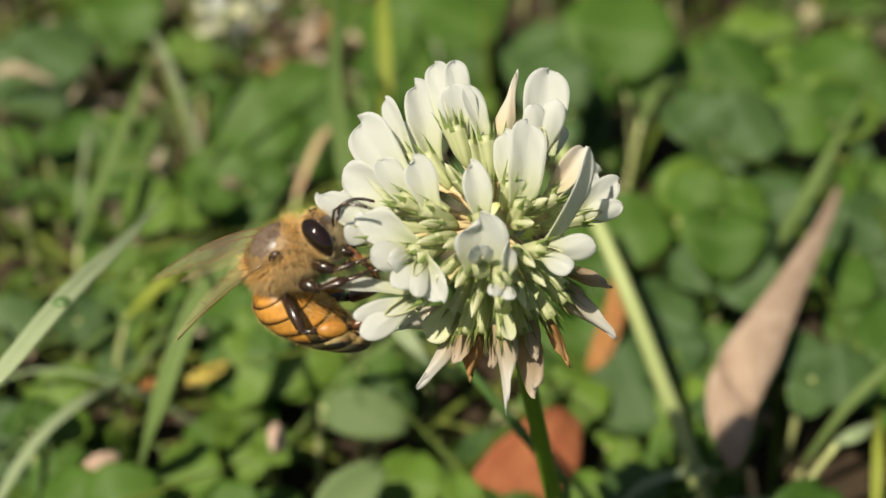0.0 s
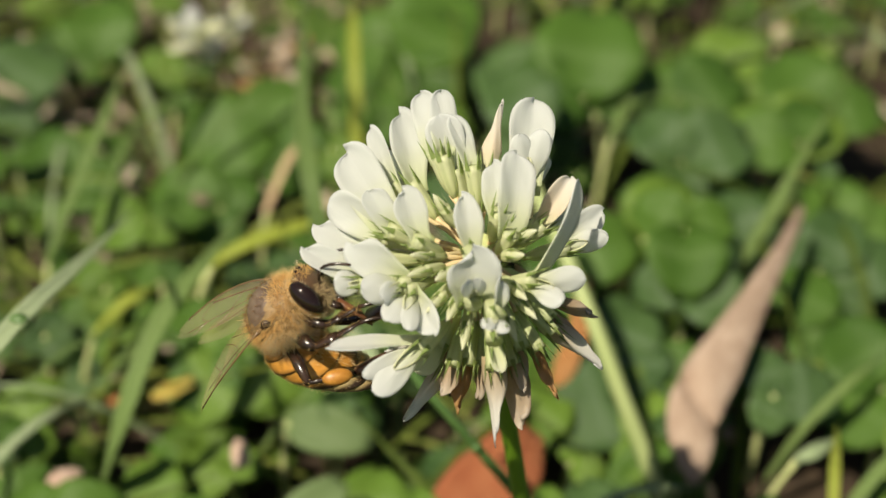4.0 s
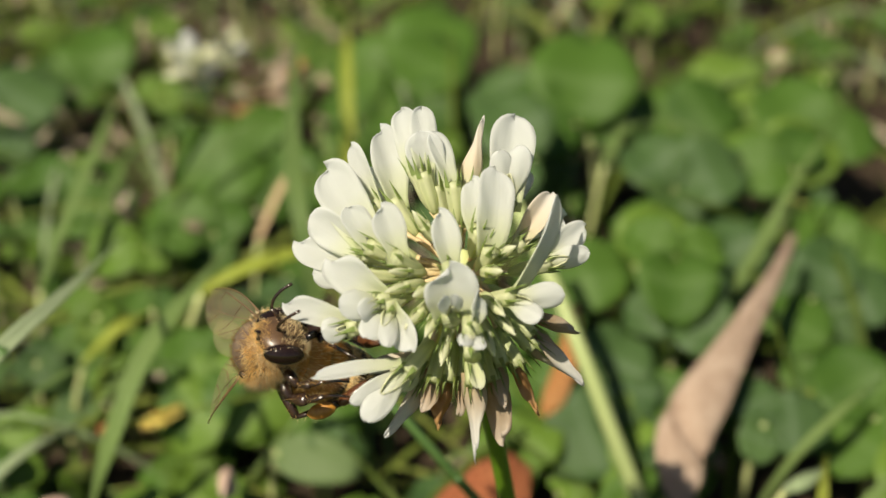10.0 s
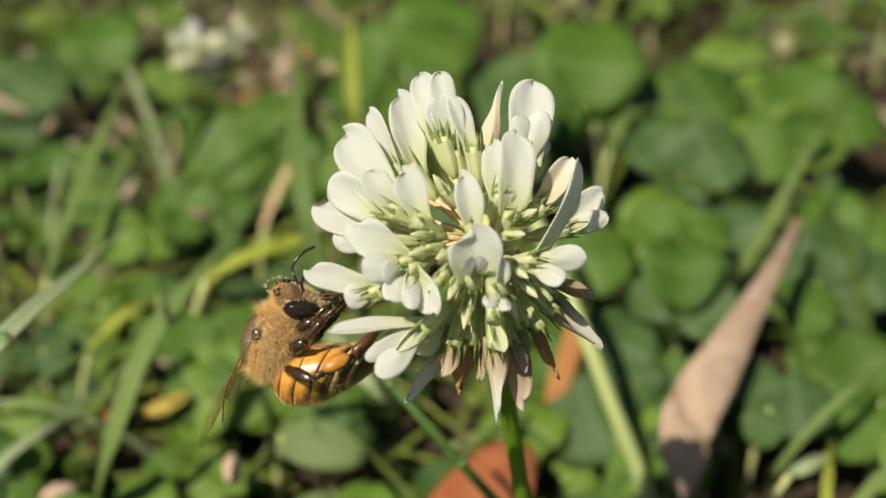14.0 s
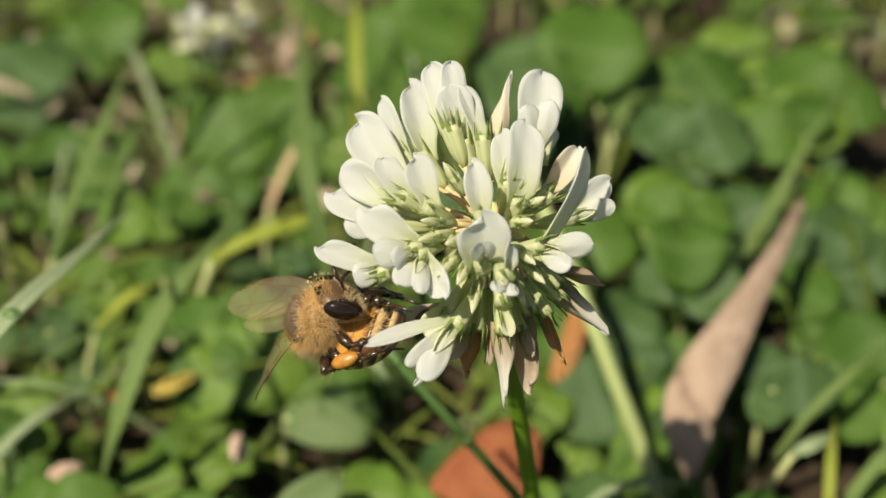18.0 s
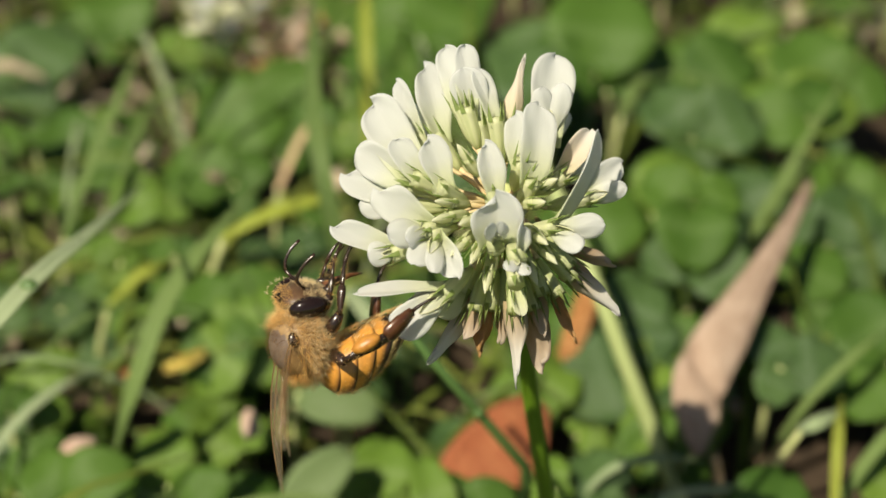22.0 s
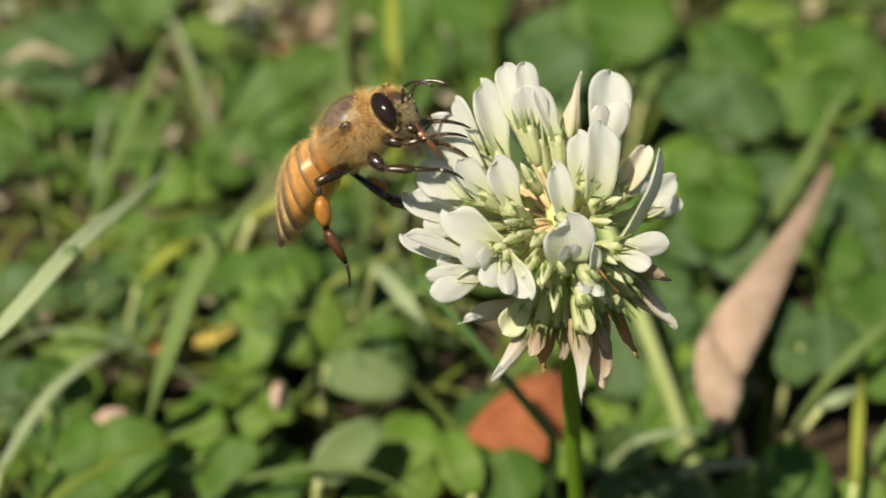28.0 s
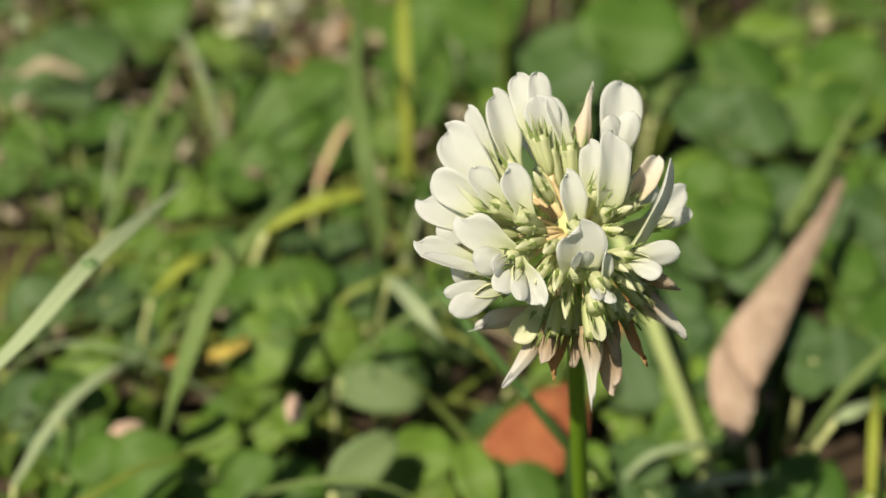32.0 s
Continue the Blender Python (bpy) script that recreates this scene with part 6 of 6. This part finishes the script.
    walk(abdomen, [
        (0, pose(-0.00175, 0.00000, -0.00030, -1.8, -80.2, -0.1)),
        (1, pose(-0.00175, 0.00000, -0.00030, 2.2, -79.9, 11.1)),
        (2, pose(-0.00175, 0.00000, -0.00030, -1.4, -65.3, 14.6)),
        (3, pose(-0.00175, 0.00000, -0.00030, -1.6, -68.5, 19.3)),
        (6, pose(-0.00175, 0.00000, -0.00030, -0.5, -76.5, 5.0)),
        (7, pose(-0.00175, 0.00000, -0.00030, -178.1, -89.6, -176.5)),
        (8, pose(-0.00175, 0.00000, -0.00030, -176.7, -85.8, -172.8)),
        (9, pose(-0.00175, 0.00000, -0.00030, -177.5, -86.2, -174.5)),
        (10, pose(-0.00175, 0.00000, -0.00030, 2.6, -82.5, 7.0)),
        (11, pose(-0.00175, 0.00000, -0.00030, 2.7, -69.0, 28.7)),
        (12, pose(-0.00175, 0.00000, -0.00030, 13.5, -56.4, 23.8)),
        (13, pose(-0.00175, 0.00000, -0.00030, 4.2, -63.8, 13.4)),
        (14, pose(-0.00175, 0.00000, -0.00030, -168.1, -82.3, -170.0)),
        (17, pose(-0.00175, 0.00000, -0.00030, -175.2, -61.6, -158.8)),
        (18, pose(-0.00175, 0.00000, -0.00030, 179.7, -55.4, 178.3)),
        (19, pose(-0.00175, 0.00000, -0.00030, -178.9, -58.0, -174.8)),
        (20, pose(-0.00175, 0.00000, -0.00030, 0.8, -79.2, 0.5)),
        (21, pose(-0.00175, 0.00000, -0.00030, -0.9, -82.5, -0.9)),
        (22, pose(-0.00175, 0.00000, -0.00030, -0.7, -82.7, -0.7)),
        (23, pose(-0.00175, 0.00000, -0.00030, 9.3, -71.6, 16.8)),
        (24, pose(-0.00175, 0.00000, -0.00030, -6.6, -41.2, 38.5)),
        (25, pose(-0.00175, 0.00000, -0.00030, -10.6, -11.3, 39.8)),
        (25.5, pose(-0.00175, 0.00000, -0.00030, -18.9, -0.3, 27.8)),
        (27.5, pose(-0.00175, 0.00000, -0.00030, -6.5, -19.3, 37.5)),
        (28, pose(-0.00175, 0.00000, -0.00030, 4.0, 4.4, 2.4)),
        (28.5, pose(-0.00175, 0.00000, -0.00030, 9.7, 28.2, -8.2)),
        (29, pose(-0.00175, 0.00000, -0.00030, 15.8, -13.6, 26.8)),
        (30, pose(-0.00175, 0.00000, -0.00030, 13.5, -17.0, 26.2)),
        (32, pose(-0.00175, 0.00000, -0.00030, 13.5, -17.0, 26.2)),
    ])
    walk(wing_right, [
        (0, pose(0.00030, -0.00165, 0.00075, 3.7, 1.3, -91.3)),
        (1, pose(0.00030, -0.00165, 0.00075, 0.3, 0.6, -95.4)),
        (2, pose(0.00030, -0.00165, 0.00075, -4.2, 1.7, -88.0)),
        (3, pose(0.00030, -0.00165, 0.00075, 0.5, 1.6, -88.9)),
        (6, pose(0.00030, -0.00165, 0.00075, -0.1, 6.0, -58.0)),
        (7, pose(0.00030, -0.00165, 0.00075, -0.7, 3.3, -77.4)),
        (8, pose(0.00030, -0.00165, 0.00075, -1.1, 4.0, -73.0)),
        (9, pose(0.00030, -0.00165, 0.00075, 2.0, 2.7, -80.4)),
        (10, pose(0.00030, -0.00165, 0.00075, 1.8, 4.8, -64.3)),
        (11, pose(0.00030, -0.00165, 0.00075, -17.1, -8.5, -122.8)),
        (12, pose(0.00030, -0.00165, 0.00075, -20.3, -4.4, -107.5)),
        (13, pose(0.00030, -0.00165, 0.00075, -2.4, 1.7, -87.7)),
        (14, pose(0.00030, -0.00165, 0.00075, -8.4, -5.5, -120.6)),
        (17, pose(0.00030, -0.00165, 0.00075, 8.7, 3.7, -61.5)),
        (18, pose(0.00030, -0.00165, 0.00075, 1.1, 3.8, -72.7)),
        (19, pose(0.00030, -0.00165, 0.00075, 11.8, 2.5, -74.3)),
        (20, pose(0.00030, -0.00165, 0.00075, 7.3, 4.9, -51.3)),
        (21, pose(0.00030, -0.00165, 0.00075, -0.8, -4.4, -125.3)),
        (22, pose(0.00030, -0.00165, 0.00075, -20.2, 18.7, -33.7)),
        (23, pose(0.00030, -0.00165, 0.00075, -3.3, 4.1, -74.1)),
    ] + beats(-1))
    walk(wing_left, [
        (0, pose(0.00030, 0.00165, 0.00075, 14.0, 5.0, 74.0)),
        (3, pose(0.00030, 0.00165, 0.00075, 14.0, 5.0, 74.0)),
        (6, pose(0.00030, 0.00165, 0.00075, 26.1, -0.4, 93.8)),
        (7, pose(0.00030, 0.00165, 0.00075, 17.4, 4.3, 78.5)),
        (8, pose(0.00030, 0.00165, 0.00075, 21.5, 3.2, 83.1)),
        (9, pose(0.00030, 0.00165, 0.00075, 17.4, 3.2, 82.6)),
        (10.5, pose(0.00030, 0.00165, 0.00075, 14.0, 5.0, 74.0)),
        (14, pose(0.00030, 0.00165, 0.00075, 14.0, 5.0, 74.0)),
        (17, pose(0.00030, 0.00165, 0.00075, 21.9, 5.2, 76.9)),
        (18, pose(0.00030, 0.00165, 0.00075, 26.0, 3.4, 83.0)),
        (19, pose(0.00030, 0.00165, 0.00075, 8.4, 2.7, 83.0)),
        (20, pose(0.00030, 0.00165, 0.00075, 14.0, 5.0, 74.0)),
        (23, pose(0.00030, 0.00165, 0.00075, 14.0, 5.0, 74.0)),
    ] + beats(1))
    walk(floret_head_side, [
        (0, pose(-0.01267, -0.00360, 0.06312, 0.0, -0.0, 0.0)),
        (1, pose(-0.01267, -0.00360, 0.06312, 1.3, -7.9, 5.7)),
        (2, pose(-0.01267, -0.00360, 0.06312, 1.1, -5.9, 4.5)),
        (3, pose(-0.01267, -0.00360, 0.06312, 1.0, -5.3, 3.7)),
        (6, pose(-0.01267, -0.00360, 0.06312, 1.4, -8.5, 6.0)),
        (7, pose(-0.01267, -0.00360, 0.06312, 1.6, -10.6, 7.6)),
        (8, pose(-0.01267, -0.00360, 0.06312, 1.7, -11.1, 8.2)),
        (9, pose(-0.01267, -0.00360, 0.06312, 1.9, -13.9, 10.7)),
        (10, pose(-0.01267, -0.00360, 0.06312, 1.9, -14.9, 11.1)),
        (11, pose(-0.01267, -0.00360, 0.06312, 1.8, -13.2, 9.6)),
        (12, pose(-0.01267, -0.00360, 0.06312, 1.8, -14.2, 10.2)),
        (13, pose(-0.01267, -0.00360, 0.06312, 1.8, -12.4, 9.1)),
        (14, pose(-0.01267, -0.00360, 0.06312, 1.9, -15.6, 11.7)),
        (17, pose(-0.01267, -0.00360, 0.06312, 2.0, -17.1, 13.3)),
        (18, pose(-0.01267, -0.00360, 0.06312, 1.9, -13.5, 10.3)),
        (19, pose(-0.01267, -0.00360, 0.06312, 2.1, -15.4, 12.5)),
        (20, pose(-0.01267, -0.00360, 0.06312, 2.0, -18.3, 14.4)),
        (21, pose(-0.01267, -0.00360, 0.06312, 1.9, -13.3, 10.2)),
        (22, pose(-0.01267, -0.00360, 0.06312, 1.9, -13.5, 10.1)),
        (23, pose(-0.01267, -0.00360, 0.06312, 1.1, -27.8, 23.6)),
        (24, pose(-0.01267, -0.00360, 0.06312, 1.0, -28.5, 22.7)),
        (25, pose(-0.01267, -0.00360, 0.06312, 1.9, -20.2, 15.7)),
        (25.5, pose(-0.01267, -0.00360, 0.06312, 2.0, -19.2, 14.9)),
        (27.5, pose(-0.01267, -0.00360, 0.06312, 2.2, -11.5, 11.9)),
        (28, pose(-0.01267, -0.00360, 0.06312, 1.9, -8.9, 9.2)),
        (32, pose(-0.01267, -0.00360, 0.06312, 2.0, -8.9, 9.6)),
    ])
    walk(floret_seat, [
        (0, pose(-0.01267, -0.00360, 0.06312, 0.0, -0.0, 0.0)),
        (1, pose(-0.01267, -0.00360, 0.06312, 1.7, -6.0, 5.8)),
        (2, pose(-0.01267, -0.00360, 0.06312, 1.8, -6.7, 6.7)),
        (3, pose(-0.01267, -0.00360, 0.06312, 1.7, -6.3, 6.6)),
        (7, pose(-0.01267, -0.00360, 0.06312, 2.2, -9.4, 9.6)),
        (8, pose(-0.01267, -0.00360, 0.06312, 2.2, -9.4, 9.5)),
        (10, pose(-0.01267, -0.00360, 0.06312, 2.6, -10.4, 9.4)),
        (12, pose(-0.01267, -0.00360, 0.06312, 2.4, -9.4, 8.8)),
        (14, pose(-0.01267, -0.00360, 0.06312, 2.1, -7.9, 7.3)),
        (17, pose(-0.01267, -0.00360, 0.06312, 2.3, -13.1, 15.2)),
        (20, pose(-0.01267, -0.00360, 0.06312, 2.5, -15.7, 17.5)),
        (22, pose(-0.01267, -0.00360, 0.06312, 2.2, -8.0, 7.2)),
        (23, pose(-0.01267, -0.00360, 0.06312, 2.5, -11.7, 12.2)),
        (24, pose(-0.01267, -0.00360, 0.06312, 2.0, -6.7, 5.4)),
        (25, pose(-0.01267, -0.00360, 0.06312, -0.2, 0.8, -1.0)),
        (25.5, pose(-0.01267, -0.00360, 0.06312, -0.6, 1.6, -1.7)),
        (28, pose(-0.01267, -0.00360, 0.06312, -4.5, 10.3, -7.8)),
        (32, pose(-0.01267, -0.00360, 0.06312, -3.2, 7.8, -4.9)),
    ])
    walk(legs[2], [
        (0, pose(-0.00105, -0.00110, -0.00125, -10.5, 1.3, 31.0)),
        (1, pose(-0.00105, -0.00110, -0.00125, -5.2, -8.0, 38.7)),
        (2, pose(-0.00105, -0.00110, -0.00125, 2.0, -2.6, 1.0)),
        (3, pose(-0.00105, -0.00110, -0.00125, -3.8, 8.0, 26.3)),
        (6, pose(-0.00105, -0.00110, -0.00125, -26.9, 12.7, 62.1)),
        (7, pose(-0.00105, -0.00110, -0.00125, -27.5, 0.0, 60.5)),
        (8, pose(-0.00105, -0.00110, -0.00125, -26.7, 0.3, 61.4)),
        (9, pose(-0.00105, -0.00110, -0.00125, -25.4, -9.1, 61.5)),
        (10, pose(-0.00105, -0.00110, -0.00125, -10.4, 6.5, 64.2)),
        (11, pose(-0.00105, -0.00110, -0.00125, -6.6, 28.6, 32.6)),
        (12, pose(-0.00105, -0.00110, -0.00125, -10.0, 41.0, 35.1)),
        (13, pose(-0.00105, -0.00110, -0.00125, -38.6, 13.3, 26.2)),
        (14, pose(-0.00105, -0.00110, -0.00125, -7.8, -2.3, 37.7)),
        (17, pose(-0.00105, -0.00110, -0.00125, -40.1, -11.8, 78.1)),
        (18, pose(-0.00105, -0.00110, -0.00125, -48.0, 8.7, 69.1)),
        (19, pose(-0.00105, -0.00110, -0.00125, -48.5, -5.6, 63.6)),
        (20, pose(-0.00105, -0.00110, -0.00125, -33.4, 7.5, 56.0)),
        (21, pose(-0.00105, -0.00110, -0.00125, -37.6, 43.9, 28.3)),
        (22, pose(-0.00105, -0.00110, -0.00125, -35.1, 47.2, 21.1)),
        (23, pose(-0.00105, -0.00110, -0.00125, -42.4, 23.3, 27.8)),
        (24, pose(-0.00105, -0.00110, -0.00125, -19.1, 3.0, -20.3)),
        (25, pose(-0.00105, -0.00110, -0.00125, -24.0, -1.2, -25.8)),
        (25.5, pose(-0.00105, -0.00110, -0.00125, -16.4, 8.0, -43.3)),
        (27.5, pose(-0.00105, -0.00110, -0.00125, -20, 30, -28)),
        (28, pose(-0.00105, -0.00110, -0.00125, -30, 80, 0)),
        (32, pose(-0.00105, -0.00110, -0.00125, -30, 80, 0)),
    ])
    for limb, x, y, z, back in ((legs[5], -1.05, 1.1, -1.25, 48), (legs[1], 0.0, -1.15, -1.30, 26), (legs[4], 0.0, 1.15, -1.30, 26)):
        walk(limb, [
            (0, pose(x * MM, y * MM, z * MM)),
            (27.5, pose(x * MM, y * MM, z * MM)),
            (28.0, pose(x * MM, y * MM, z * MM, 0, back * 0.7, 0)),
            (28.5, pose(x * MM, y * MM, z * MM, 0, back, 0)),
            (32, pose(x * MM, y * MM, z * MM, 0, back, 0)),
        ])


motions()
